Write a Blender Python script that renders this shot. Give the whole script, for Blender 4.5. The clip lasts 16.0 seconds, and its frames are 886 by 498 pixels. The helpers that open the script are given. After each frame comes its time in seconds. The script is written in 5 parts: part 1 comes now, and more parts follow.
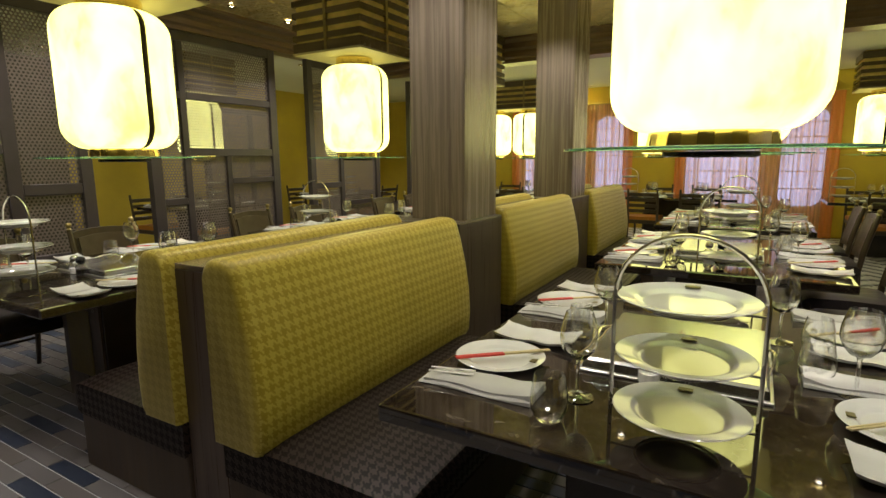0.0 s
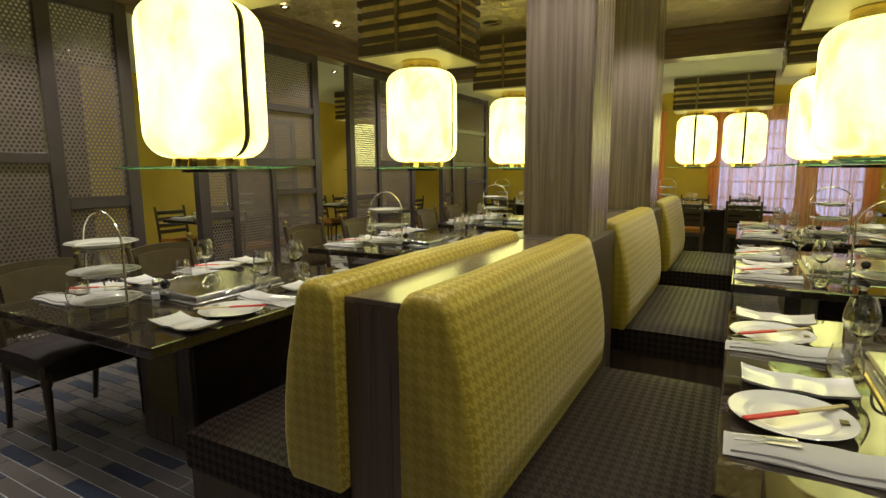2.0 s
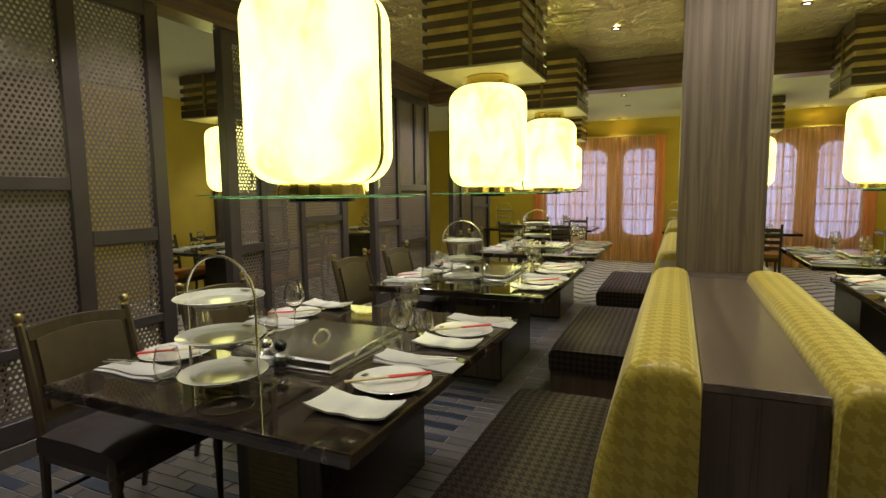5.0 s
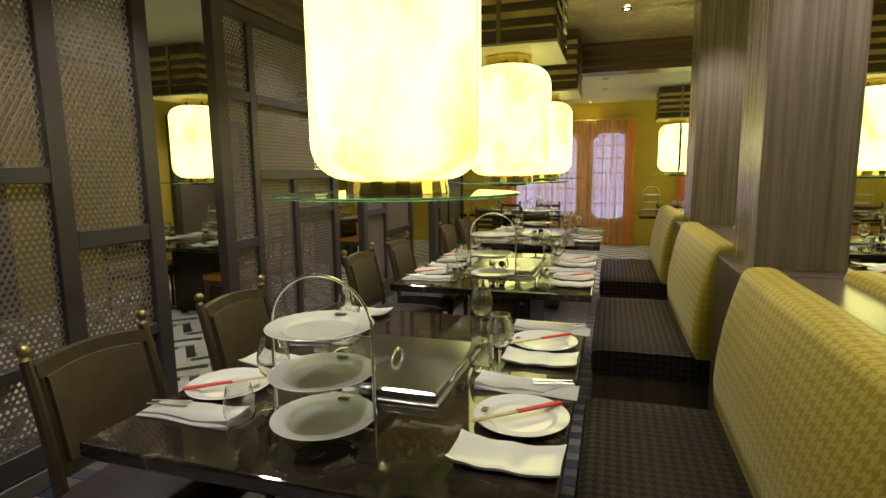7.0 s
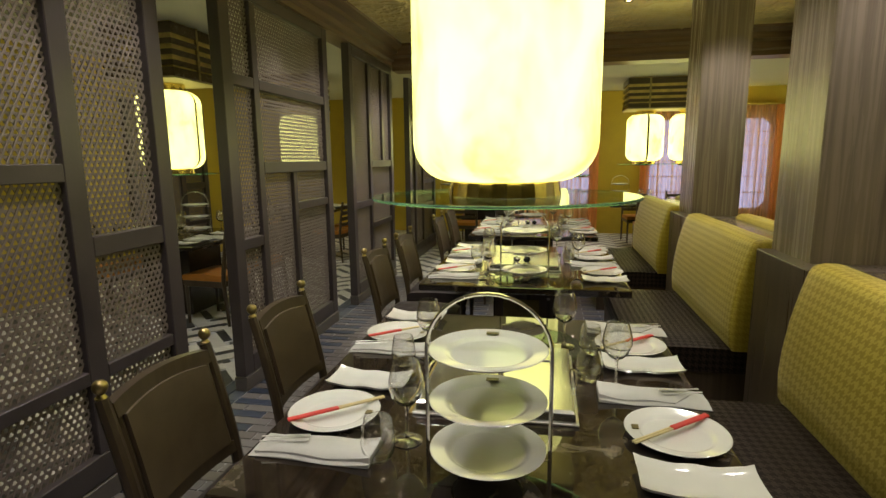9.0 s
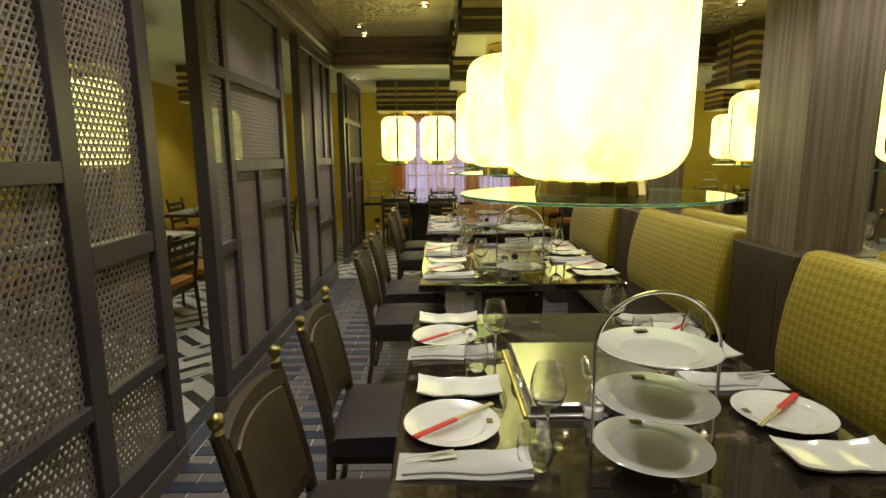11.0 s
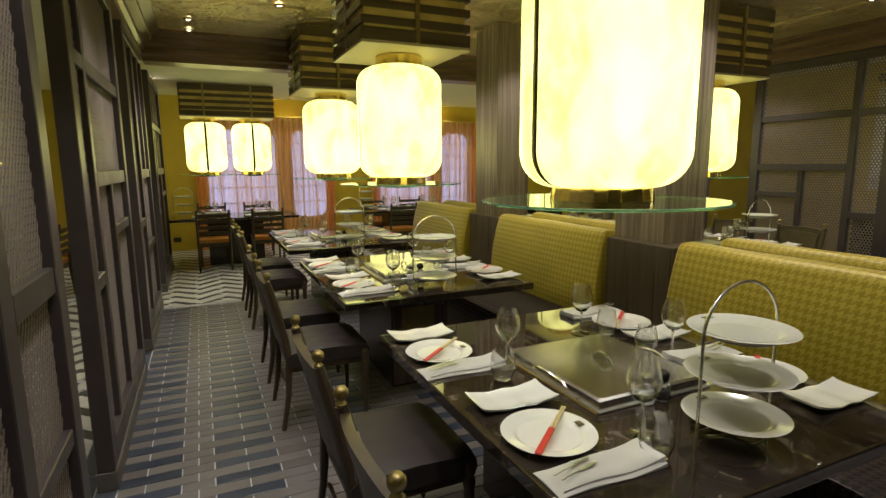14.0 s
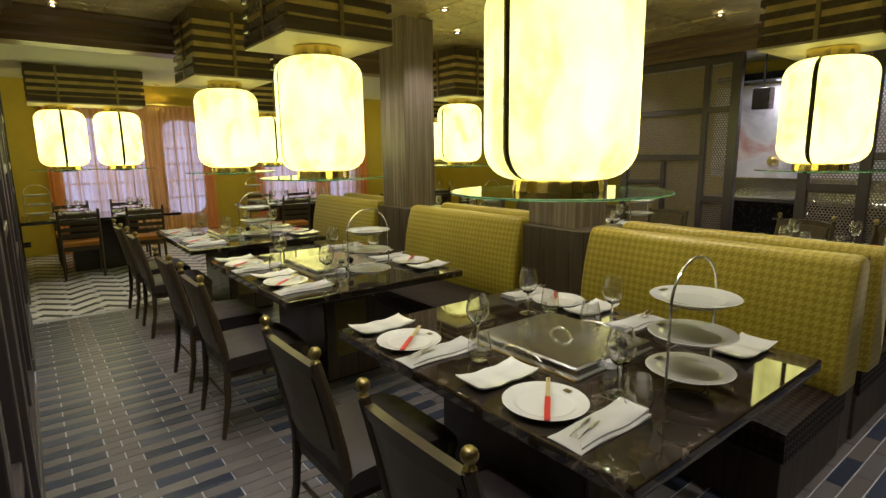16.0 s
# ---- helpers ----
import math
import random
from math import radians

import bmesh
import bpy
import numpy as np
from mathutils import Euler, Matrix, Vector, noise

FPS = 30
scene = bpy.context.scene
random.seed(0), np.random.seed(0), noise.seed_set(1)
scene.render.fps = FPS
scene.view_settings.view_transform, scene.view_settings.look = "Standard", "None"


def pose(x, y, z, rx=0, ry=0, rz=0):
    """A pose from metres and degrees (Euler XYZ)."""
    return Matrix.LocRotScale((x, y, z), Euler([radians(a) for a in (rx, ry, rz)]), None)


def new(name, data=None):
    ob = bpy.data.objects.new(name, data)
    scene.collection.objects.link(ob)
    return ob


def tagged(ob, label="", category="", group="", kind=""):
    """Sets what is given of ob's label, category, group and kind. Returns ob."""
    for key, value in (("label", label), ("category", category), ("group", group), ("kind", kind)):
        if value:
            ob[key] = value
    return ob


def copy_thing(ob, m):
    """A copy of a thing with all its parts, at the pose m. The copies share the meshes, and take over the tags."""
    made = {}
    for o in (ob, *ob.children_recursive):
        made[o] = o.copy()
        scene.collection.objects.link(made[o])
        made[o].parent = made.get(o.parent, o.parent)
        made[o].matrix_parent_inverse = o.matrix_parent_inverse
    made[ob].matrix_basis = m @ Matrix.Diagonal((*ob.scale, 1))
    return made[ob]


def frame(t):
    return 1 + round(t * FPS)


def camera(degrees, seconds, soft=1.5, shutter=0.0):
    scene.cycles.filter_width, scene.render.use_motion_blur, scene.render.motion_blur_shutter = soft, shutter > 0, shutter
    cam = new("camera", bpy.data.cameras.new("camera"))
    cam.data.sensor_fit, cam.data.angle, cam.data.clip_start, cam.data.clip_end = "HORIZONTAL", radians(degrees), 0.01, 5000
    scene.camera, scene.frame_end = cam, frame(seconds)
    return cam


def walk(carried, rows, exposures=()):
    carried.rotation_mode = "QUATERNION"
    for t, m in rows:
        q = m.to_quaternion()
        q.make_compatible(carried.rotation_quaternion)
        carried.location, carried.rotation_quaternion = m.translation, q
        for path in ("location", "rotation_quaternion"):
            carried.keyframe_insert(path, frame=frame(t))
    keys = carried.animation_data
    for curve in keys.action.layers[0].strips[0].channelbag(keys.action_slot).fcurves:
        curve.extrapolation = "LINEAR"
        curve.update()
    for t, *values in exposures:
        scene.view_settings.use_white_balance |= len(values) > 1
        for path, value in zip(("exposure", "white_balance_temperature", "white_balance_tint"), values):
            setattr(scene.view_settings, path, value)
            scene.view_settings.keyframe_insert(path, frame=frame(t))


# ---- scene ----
cam = camera(79.7, 16.0)
METRES, EYE, TILT, LEAN, TURN = 4.95, 1.36, 0.0, 0.0, 30.3
ROWS = [
    (0.0, 0.0, 0.0, 0.0, -0.07, -9.53, 0.44),
    (0.5, -0.0311, 0.0164, -0.0005, -0.38, -9.58, 0.41),
    (1.0, -0.0719, 0.0352, -0.0011, -0.84, -9.44, 0.44),
    (1.5, -0.1079, 0.0519, 0.0006, -1.08, -9.15, 0.41),
    (2.0, -0.1411, 0.0677, 0.0015, -1.13, -8.48, 0.4),
    (2.5, -0.1686, 0.0837, 0.0033, -1.38, -7.9, 0.42),
    (3.0, -0.1981, 0.1011, 0.0028, -1.99, -7.09, 0.55),
    (3.5, -0.2326, 0.1187, 0.0035, -3.18, -6.54, 0.52),
    (4.0, -0.2672, 0.1376, 0.005, -4.35, -6.09, 0.49),
    (4.5, -0.2963, 0.1571, 0.006, -5.31, -5.92, 0.56),
    (7.0, -0.4272, 0.2553, 0.0199, -12.77, -8.17, 0.67),
    (7.5, -0.4499, 0.2706, 0.0248, -14.19, -8.74, 0.62),
    (8.0, -0.4755, 0.2863, 0.0274, -15.7, -9.12, 0.61),
    (8.5, -0.5024, 0.2991, 0.0292, -17.34, -9.45, 0.62),
    (11.0, -0.6419, 0.3801, 0.0311, -30.84, -9.96, 0.43),
    (11.5, -0.6622, 0.3984, 0.0306, -34.51, -9.74, 0.46),
    (12.0, -0.6814, 0.4207, 0.0294, -38.65, -9.4, 0.53),
    (12.5, -0.6976, 0.4416, 0.0299, -42.58, -9.15, 0.53),
    (13.0, -0.7179, 0.4637, 0.0313, -46.95, -8.95, 0.44),
    (13.5, -0.7394, 0.4839, 0.0326, -50.92, -8.89, 0.36),
    (14.0, -0.7594, 0.5054, 0.0322, -54.74, -9.03, 0.43),
    (14.5, -0.7734, 0.524, 0.0311, -57.8, -9.4, 0.58),
    (15.0, -0.7859, 0.5417, 0.0312, -61.35, -9.89, 0.67),
    (15.5, -0.7975, 0.5547, 0.0322, -64.86, -10.1, 0.62),
    (16.0, -0.8102, 0.5634, 0.036, -68.42, -10.13, 0.69),
]
walk(cam, [(t, pose(0, 0, EYE, TILT, LEAN, TURN) @ pose(METRES * x, METRES * y, METRES * z, 90 + pitch, roll, yaw)) for t, x, y, z, yaw, pitch, roll in ROWS],
     [(0.0, 0.39), (3.0, 0.35), (7.0, 0.22), (12.0, 0.20), (14.0, 0.17), (16.0, 0.16)])

# ---- world and light ----
world = bpy.data.worlds.new("world")
scene.world = world
world.use_nodes = True
world.node_tree.nodes["Background"].inputs[0].default_value = (0.9, 0.95, 1.0, 1)
world.node_tree.nodes["Background"].inputs[1].default_value = 0.03
GLOW = 2.6          # radiance of the lamp shades
DOWN = 40.0          # watts of each ceiling spot
WINDOW = 1.05         # radiance of the daylight behind the windows

# ---- materials ----


def nodes_of(name):
    m = bpy.data.materials.new(name)
    m.use_nodes = True
    nt = m.node_tree
    return m, nt, nt.nodes["Principled BSDF"]


def link(nt, a, b):
    nt.links.new(a, b)


def coords(nt, scale=(1, 1, 1), kind="Object"):
    tc = nt.nodes.new("ShaderNodeTexCoord")
    mp = nt.nodes.new("ShaderNodeMapping")
    mp.inputs["Scale"].default_value = scale
    link(nt, tc.outputs[kind], mp.inputs["Vector"])
    return mp.outputs["Vector"]


def noise_tex(nt, vec, scale, detail=4, rough=0.55, dist=0.0):
    n = nt.nodes.new("ShaderNodeTexNoise")
    n.inputs["Scale"].default_value = scale
    n.inputs["Detail"].default_value = detail
    n.inputs["Roughness"].default_value = rough
    n.inputs["Distortion"].default_value = dist
    link(nt, vec, n.inputs["Vector"])
    return n.outputs["Fac"]


def ramp(nt, fac, stops):
    r = nt.nodes.new("ShaderNodeValToRGB")
    e = r.color_ramp.elements
    while len(e) < len(stops):
        e.new(0.5)
    for i, (p, c) in enumerate(stops):
        e[i].position = p
        e[i].color = (*c, 1) if len(c) == 3 else c
    link(nt, fac, r.inputs["Fac"])
    return r.outputs["Color"]


def math_node(nt, op, a, b=None):
    n = nt.nodes.new("ShaderNodeMath")
    n.operation = op
    for i, v in enumerate((a, b)):
        if v is None:
            continue
        if isinstance(v, (int, float)):
            n.inputs[i].default_value = v
        else:
            link(nt, v, n.inputs[i])
    return n.outputs[0]


def mix_col(nt, fac, a, b, blend="MIX"):
    n = nt.nodes.new("ShaderNodeMix")
    n.data_type = "RGBA"
    n.blend_type = blend
    for sock, v in ((n.inputs[0], fac), (n.inputs[6], a), (n.inputs[7], b)):
        if isinstance(v, (int, float)):
            sock.default_value = v
        elif isinstance(v, tuple):
            sock.default_value = (*v, 1)
        else:
            link(nt, v, sock)
    return n.outputs[2]


def bump(nt, bsdf, height, strength=0.3, dist=0.002):
    b = nt.nodes.new("ShaderNodeBump")
    b.inputs["Strength"].default_value = strength
    b.inputs["Distance"].default_value = dist
    link(nt, height, b.inputs["Height"])
    link(nt, b.outputs["Normal"], bsdf.inputs["Normal"])


def plain(name, col, rough=0.5, metal=0.0, vary=0.25, scale=6.0, grain=0.15, coat=0.0):
    """A surface with stains at a large scale, grain at a small one and uneven gloss."""
    m, nt, b = nodes_of(name)
    v = coords(nt)
    big = noise_tex(nt, v, scale, 4)
    small = noise_tex(nt, v, scale * 25, 3)
    dark = tuple(c * (1 - vary) for c in col)
    light = tuple(min(1, c * (1 + vary)) for c in col)
    c = ramp(nt, big, [(0.3, dark), (0.7, light)])
    c = mix_col(nt, 0.25, c, ramp(nt, small, [(0.3, dark), (0.7, light)]))
    link(nt, c, b.inputs["Base Color"])
    rr = ramp(nt, big, [(0.3, (max(0.02, rough * 0.8),) * 3), (0.7, (min(1, rough * 1.2),) * 3)])
    link(nt, rr, b.inputs["Roughness"])
    b.inputs["Metallic"].default_value = metal
    b.inputs["Coat Weight"].default_value = coat
    if grain:
        bump(nt, b, small, grain, 0.001)
    return m


def wood(name, dark, light, axis="z", rough=0.4, fine=60.0):
    m, nt, b = nodes_of(name)
    s = {"x": (0.9, fine, fine), "y": (fine, 0.9, fine), "z": (fine, fine, 0.9)}[axis]
    s2 = {"x": (0.35, 9, 9), "y": (9, 0.35, 9), "z": (7, 7, 0.5)}[axis]
    g = noise_tex(nt, coords(nt, s), 1.0, 5, 0.6, 0.7)
    w = noise_tex(nt, coords(nt, s2), 1.0, 4, 0.55, 1.8)
    c1 = ramp(nt, g, [(0.33, dark), (0.68, light)])
    c2 = ramp(nt, w, [(0.3, dark), (0.7, light)])
    link(nt, mix_col(nt, 0.55, c1, c2), b.inputs["Base Color"])
    link(nt, ramp(nt, g, [(0.3, (rough * 0.85,) * 3), (0.7, (rough * 1.2,) * 3)]), b.inputs["Roughness"])
    bump(nt, b, g, 0.2, 0.0006)
    return m


def houndstooth(name, ca, cb, cell, rough_a, rough_b, sheen=0.3, ends=0.0):
    """Woven houndstooth: broken checks from a two-colour four-thread twill."""
    m, nt, b = nodes_of(name)
    tc = nt.nodes.new("ShaderNodeTexCoord")
    geo = nt.nodes.new("ShaderNodeNewGeometry")
    p = nt.nodes.new("ShaderNodeSeparateXYZ")
    n = nt.nodes.new("ShaderNodeSeparateXYZ")
    link(nt, tc.outputs["Object"], p.inputs[0])
    link(nt, geo.outputs["Normal"], n.inputs[0])
    side = math_node(nt, "GREATER_THAN", math_node(nt, "ABSOLUTE", n.outputs[1]), 0.72)
    flat = math_node(nt, "GREATER_THAN", math_node(nt, "ABSOLUTE", n.outputs[2]), 0.72)

    def pick(f, a, c):
        return math_node(nt, "ADD", math_node(nt, "MULTIPLY", math_node(nt, "SUBTRACT", 1.0, f), a), math_node(nt, "MULTIPLY", f, c))
    u = pick(side, p.outputs[1], p.outputs[0])
    v = pick(flat, p.outputs[2], p.outputs[0])
    k = 8.0 / cell
    iu = math_node(nt, "FLOOR", math_node(nt, "ADD", math_node(nt, "MULTIPLY", u, k), 8000.0))
    iv = math_node(nt, "FLOOR", math_node(nt, "ADD", math_node(nt, "MULTIPLY", v, k), 8000.0))
    warp = math_node(nt, "MODULO", math_node(nt, "FLOOR", math_node(nt, "DIVIDE", iu, 4.0)), 2.0)
    weft = math_node(nt, "MODULO", math_node(nt, "FLOOR", math_node(nt, "DIVIDE", iv, 4.0)), 2.0)
    top = math_node(nt, "LESS_THAN", math_node(nt, "MODULO", math_node(nt, "ADD", iu, iv), 4.0), 1.5)
    f = pick(top, weft, warp)
    f = pick(math_node(nt, "MULTIPLY", side, ends), f, 0.45)      # the ends are cut from the plain selvedge
    big = noise_tex(nt, tc.outputs["Object"], 3.0, 4)
    fine = noise_tex(nt, tc.outputs["Object"], 500.0, 2)
    c = mix_col(nt, f, ca, cb)
    c = mix_col(nt, 0.5, c, ramp(nt, big, [(0.25, (0.7, 0.7, 0.7)), (0.75, (1, 1, 1))]), "MULTIPLY")
    c = mix_col(nt, 0.35, c, ramp(nt, fine, [(0.3, (0.6, 0.6, 0.6)), (0.7, (1, 1, 1))]), "MULTIPLY")
    link(nt, c, b.inputs["Base Color"])
    link(nt, math_node(nt, "ADD", rough_a, math_node(nt, "MULTIPLY", f, rough_b - rough_a)), b.inputs["Roughness"])
    b.inputs["Sheen Weight"].default_value = sheen
    bump(nt, b, math_node(nt, "ADD", f, math_node(nt, "MULTIPLY", fine, 0.6)), 0.25, 0.001)
    return m


def marble(name):
    m, nt, b = nodes_of(name)
    v = coords(nt)
    n1 = noise_tex(nt, v, 7.0, 8, 0.68, 1.4)
    n2 = noise_tex(nt, v, 22.0, 6, 0.7, 0.8)
    vo = nt.nodes.new("ShaderNodeTexVoronoi")
    vo.feature = "DISTANCE_TO_EDGE"
    vo.inputs["Scale"].default_value = 9.0
    vo.inputs["Randomness"].default_value = 1.0
    wob = nt.nodes.new("ShaderNodeTexNoise")
    wob.inputs["Scale"].default_value = 6.0
    link(nt, v, wob.inputs["Vector"])
    link(nt, mix_col(nt, 0.25, v, wob.outputs["Color"], "ADD"), vo.inputs["Vector"])
    base = ramp(nt, n1, [(0.36, (0.008, 0.006, 0.005)), (0.50, (0.022, 0.015, 0.011)), (0.58, (0.042, 0.032, 0.024)), (0.68, (0.17, 0.14, 0.105))])
    vein = ramp(nt, vo.outputs["Distance"], [(0.0, (0.13, 0.10, 0.07)), (0.025, (0, 0, 0))])
    gate = ramp(nt, n2, [(0.52, (0, 0, 0)), (0.75, (0.8, 0.8, 0.8))])
    c = mix_col(nt, gate, base, mix_col(nt, 1.0, base, vein, "ADD"))
    n3 = noise_tex(nt, v, 55.0, 4, 0.6)
    c = mix_col(nt, ramp(nt, n3, [(0.62, (0, 0, 0)), (0.78, (0.7, 0.7, 0.7))]), c, (0.10, 0.078, 0.052))
    link(nt, c, b.inputs["Base Color"])
    link(nt, ramp(nt, n2, [(0.3, (0.025,) * 3), (0.8, (0.05,) * 3)]), b.inputs["Roughness"])
    b.inputs["IOR"].default_value = 1.95
    return m


def onyx(name):
    """Backlit onyx: cream with yellow clouds; it gives the light of the lamp."""
    m, nt, b = nodes_of(name)
    info = nt.nodes.new("ShaderNodeObjectInfo")
    tc = nt.nodes.new("ShaderNodeTexCoord")
    add = nt.nodes.new("ShaderNodeVectorMath")
    add.operation = "ADD"
    sc = nt.nodes.new("ShaderNodeVectorMath")
    sc.operation = "SCALE"
    link(nt, info.outputs["Location"], sc.inputs[0])
    sc.inputs["Scale"].default_value = 3.7
    link(nt, tc.outputs["Object"], add.inputs[0])
    link(nt, sc.outputs[0], add.inputs[1])
    mp = nt.nodes.new("ShaderNodeMapping")
    mp.inputs["Scale"].default_value = (1, 1, 0.6)
    link(nt, add.outputs[0], mp.inputs["Vector"])
    a = noise_tex(nt, mp.outputs[0], 5.0, 3, 0.5, 0.4)
    c = noise_tex(nt, mp.outputs[0], 16.0, 4, 0.6, 0.5)
    f = math_node(nt, "ADD", math_node(nt, "MULTIPLY", a, 0.8), math_node(nt, "MULTIPLY", c, 0.2))
    col = ramp(nt, f, [(0.31, (0.37, 0.355, 0.080)), (0.39, (0.50, 0.48, 0.140)), (0.46, (0.68, 0.655, 0.205)), (0.61, (0.92, 0.89, 0.280))])
    b.inputs["Base Color"].default_value = (0.8, 0.75, 0.5, 1)
    b.inputs["Roughness"].default_value = 0.25
    link(nt, col, b.inputs["Emission Color"])
    b.inputs["Emission Strength"].default_value = GLOW
    return m


def glow(name, col, strength):
    m, nt, b = nodes_of(name)
    b.inputs["Base Color"].default_value = (*[min(1, c) * 0.5 for c in col], 1)
    b.inputs["Emission Color"].default_value = (*col, 1)
    b.inputs["Emission Strength"].default_value = strength
    return m


def thin_glass(name, tint, rough=0.02, ior=1.5):
    m, nt, b = nodes_of(name)
    nt.nodes.remove(b)
    out = nt.nodes["Material Output"]
    t = nt.nodes.new("ShaderNodeBsdfTransparent")
    t.inputs[0].default_value = (*tint, 1)
    g = nt.nodes.new("ShaderNodeBsdfGlossy")
    g.inputs["Roughness"].default_value = rough
    fr = nt.nodes.new("ShaderNodeLayerWeight")
    f0 = ((ior - 1) / (ior + 1)) ** 2
    edge = math_node(nt, "POWER", fr.outputs["Facing"], 4.0)
    gloss = math_node(nt, "ADD", f0, math_node(nt, "MULTIPLY", edge, 0.9))
    mx = nt.nodes.new("ShaderNodeMixShader")
    link(nt, gloss, mx.inputs[0])
    link(nt, t.outputs[0], mx.inputs[1])
    link(nt, g.outputs[0], mx.inputs[2])
    link(nt, mx.outputs[0], out.inputs["Surface"])
    return m


def sheer(name, col, clear):
    m, nt, b = nodes_of(name)
    out = nt.nodes["Material Output"]
    t = nt.nodes.new("ShaderNodeBsdfTransparent")
    tr = nt.nodes.new("ShaderNodeBsdfTranslucent")
    tr.inputs[0].default_value = (*col, 1)
    n = noise_tex(nt, coords(nt, (1, 1, 0.1)), 30.0, 3)
    link(nt, ramp(nt, n, [(0.3, tuple(c * 0.8 for c in col)), (0.7, col)]), b.inputs["Base Color"])
    b.inputs["Roughness"].default_value = 0.8
    m1 = nt.nodes.new("ShaderNodeMixShader")
    m1.inputs[0].default_value = 0.5
    link(nt, b.outputs[0], m1.inputs[1])
    link(nt, tr.outputs[0], m1.inputs[2])
    m2 = nt.nodes.new("ShaderNodeMixShader")
    dens = noise_tex(nt, coords(nt, (1, 0.2, 0.03)), 22.0, 3, 0.6, 0.2)
    link(nt, ramp(nt, dens, [(0.35, (clear * 0.25,) * 3), (0.65, (min(1, clear * 1.7),) * 3)]), m2.inputs[0])
    link(nt, m1.outputs[0], m2.inputs[1])
    link(nt, t.outputs[0], m2.inputs[2])
    link(nt, m2.outputs[0], out.inputs["Surface"])
    return m


def tin(name):
    """Pressed tin ceiling: bronze metal with curling leaves in raised relief."""
    m, nt, b = nodes_of(name)
    v = coords(nt)
    wob = nt.nodes.new("ShaderNodeTexNoise")
    wob.inputs["Scale"].default_value = 9.0
    link(nt, v, wob.inputs["Vector"])
    bent = mix_col(nt, 0.16, v, wob.outputs["Color"], "ADD")
    vo = nt.nodes.new("ShaderNodeTexVoronoi")
    vo.feature = "F1"
    vo.inputs["Scale"].default_value = 7.5
    link(nt, bent, vo.inputs["Vector"])
    wv = nt.nodes.new("ShaderNodeTexWave")
    wv.wave_type = "RINGS"
    wv.inputs["Scale"].default_value = 2.2
    wv.inputs["Distortion"].default_value = 12.0
    wv.inputs["Detail"].default_value = 3.0
    wv.inputs["Detail Scale"].default_value = 2.0
    link(nt, bent, wv.inputs["Vector"])
    n = noise_tex(nt, v, 3.0, 4)
    h = math_node(nt, "ADD", vo.outputs["Distance"], math_node(nt, "MULTIPLY", wv.outputs["Fac"], 0.7))
    link(nt, ramp(nt, n, [(0.3, (0.74, 0.62, 0.30)), (0.7, (0.95, 0.82, 0.44))]), b.inputs["Base Color"])
    b.inputs["Metallic"].default_value = 0.9
    b.inputs["Roughness"].default_value = 0.33
    bump(nt, b, h, 0.75, 0.04)
    return m


def tile_mat(name, stops, rough=0.42):
    m, nt, b = nodes_of(name)
    info = nt.nodes.new("ShaderNodeObjectInfo")
    geo = nt.nodes.new("ShaderNodeNewGeometry")
    r = math_node(nt, "FRACT", math_node(nt, "ADD", info.outputs["Random"], geo.outputs["Random Per Island"]))
    v = coords(nt, (3, 14, 8))
    n = noise_tex(nt, v, 3.0, 5, 0.6, 0.5)
    c = ramp(nt, r, stops)
    c = mix_col(nt, 0.6, c, ramp(nt, n, [(0.3, (0.62, 0.62, 0.62)), (0.7, (1, 1, 1))]), "MULTIPLY")
    link(nt, c, b.inputs["Base Color"])
    link(nt, ramp(nt, n, [(0.3, (rough * 0.75,) * 3), (0.7, (rough * 1.25,) * 3)]), b.inputs["Roughness"])
    bump(nt, b, n, 0.15, 0.001)
    return m


M_FRAME = plain("stained_frame", (0.056, 0.045, 0.049), 0.36, vary=0.2, scale=4)
M_CANE = plain("woven_cane", (0.184, 0.149, 0.138), 0.42, vary=0.16, scale=9)
M_ZEBRA = wood("zebrano", (0.120, 0.093, 0.074), (0.330, 0.268, 0.210), "z", 0.26, 40)
M_ZEBRA_Y = wood("zebrano_flat", (0.066, 0.048, 0.034), (0.195, 0.150, 0.108), "y", 0.22)
M_ZEBRA_Y.node_tree.nodes["Principled BSDF"].inputs["Coat Weight"].default_value = 0.7
M_ZEBRA_Y.node_tree.nodes["Principled BSDF"].inputs["Coat Roughness"].default_value = 0.22
M_BASE = wood("base_veneer", (0.050, 0.037, 0.029), (0.125, 0.094, 0.072), "z", 0.3)
M_PART = wood("partition_veneer", (0.042, 0.028, 0.020), (0.125, 0.086, 0.062), "z", 0.3)
M_BEAM = wood("beam_wood", (0.078, 0.050, 0.033), (0.195, 0.126, 0.082), "y", 0.32, 30)
M_BEAM_X = wood("beam_wood_x", (0.078, 0.050, 0.033), (0.195, 0.126, 0.082), "x", 0.32, 30)
M_SLAT = wood("slat_wood", (0.060, 0.043, 0.026), (0.140, 0.102, 0.062), "x", 0.24, 30)
M_GOLDCORE = plain("gold_leaf", (0.70, 0.54, 0.18), 0.38, 0.2, 0.3, 8)
M_CREAM = plain("cream_panel", (0.46, 0.40, 0.23), 0.5, 0, 0.08, 4, 0.05)
M_PAD = houndstooth("pad_houndstooth", (0.40, 0.300, 0.028), (0.59, 0.465, 0.076), 0.041, 0.50, 0.36, 0.42, 0.45)
M_PAD.node_tree.nodes["Principled BSDF"].inputs["Sheen Tint"].default_value = (1.0, 0.92, 0.62, 1)
M_PAD.node_tree.nodes["Principled BSDF"].inputs["Sheen Roughness"].default_value = 0.35
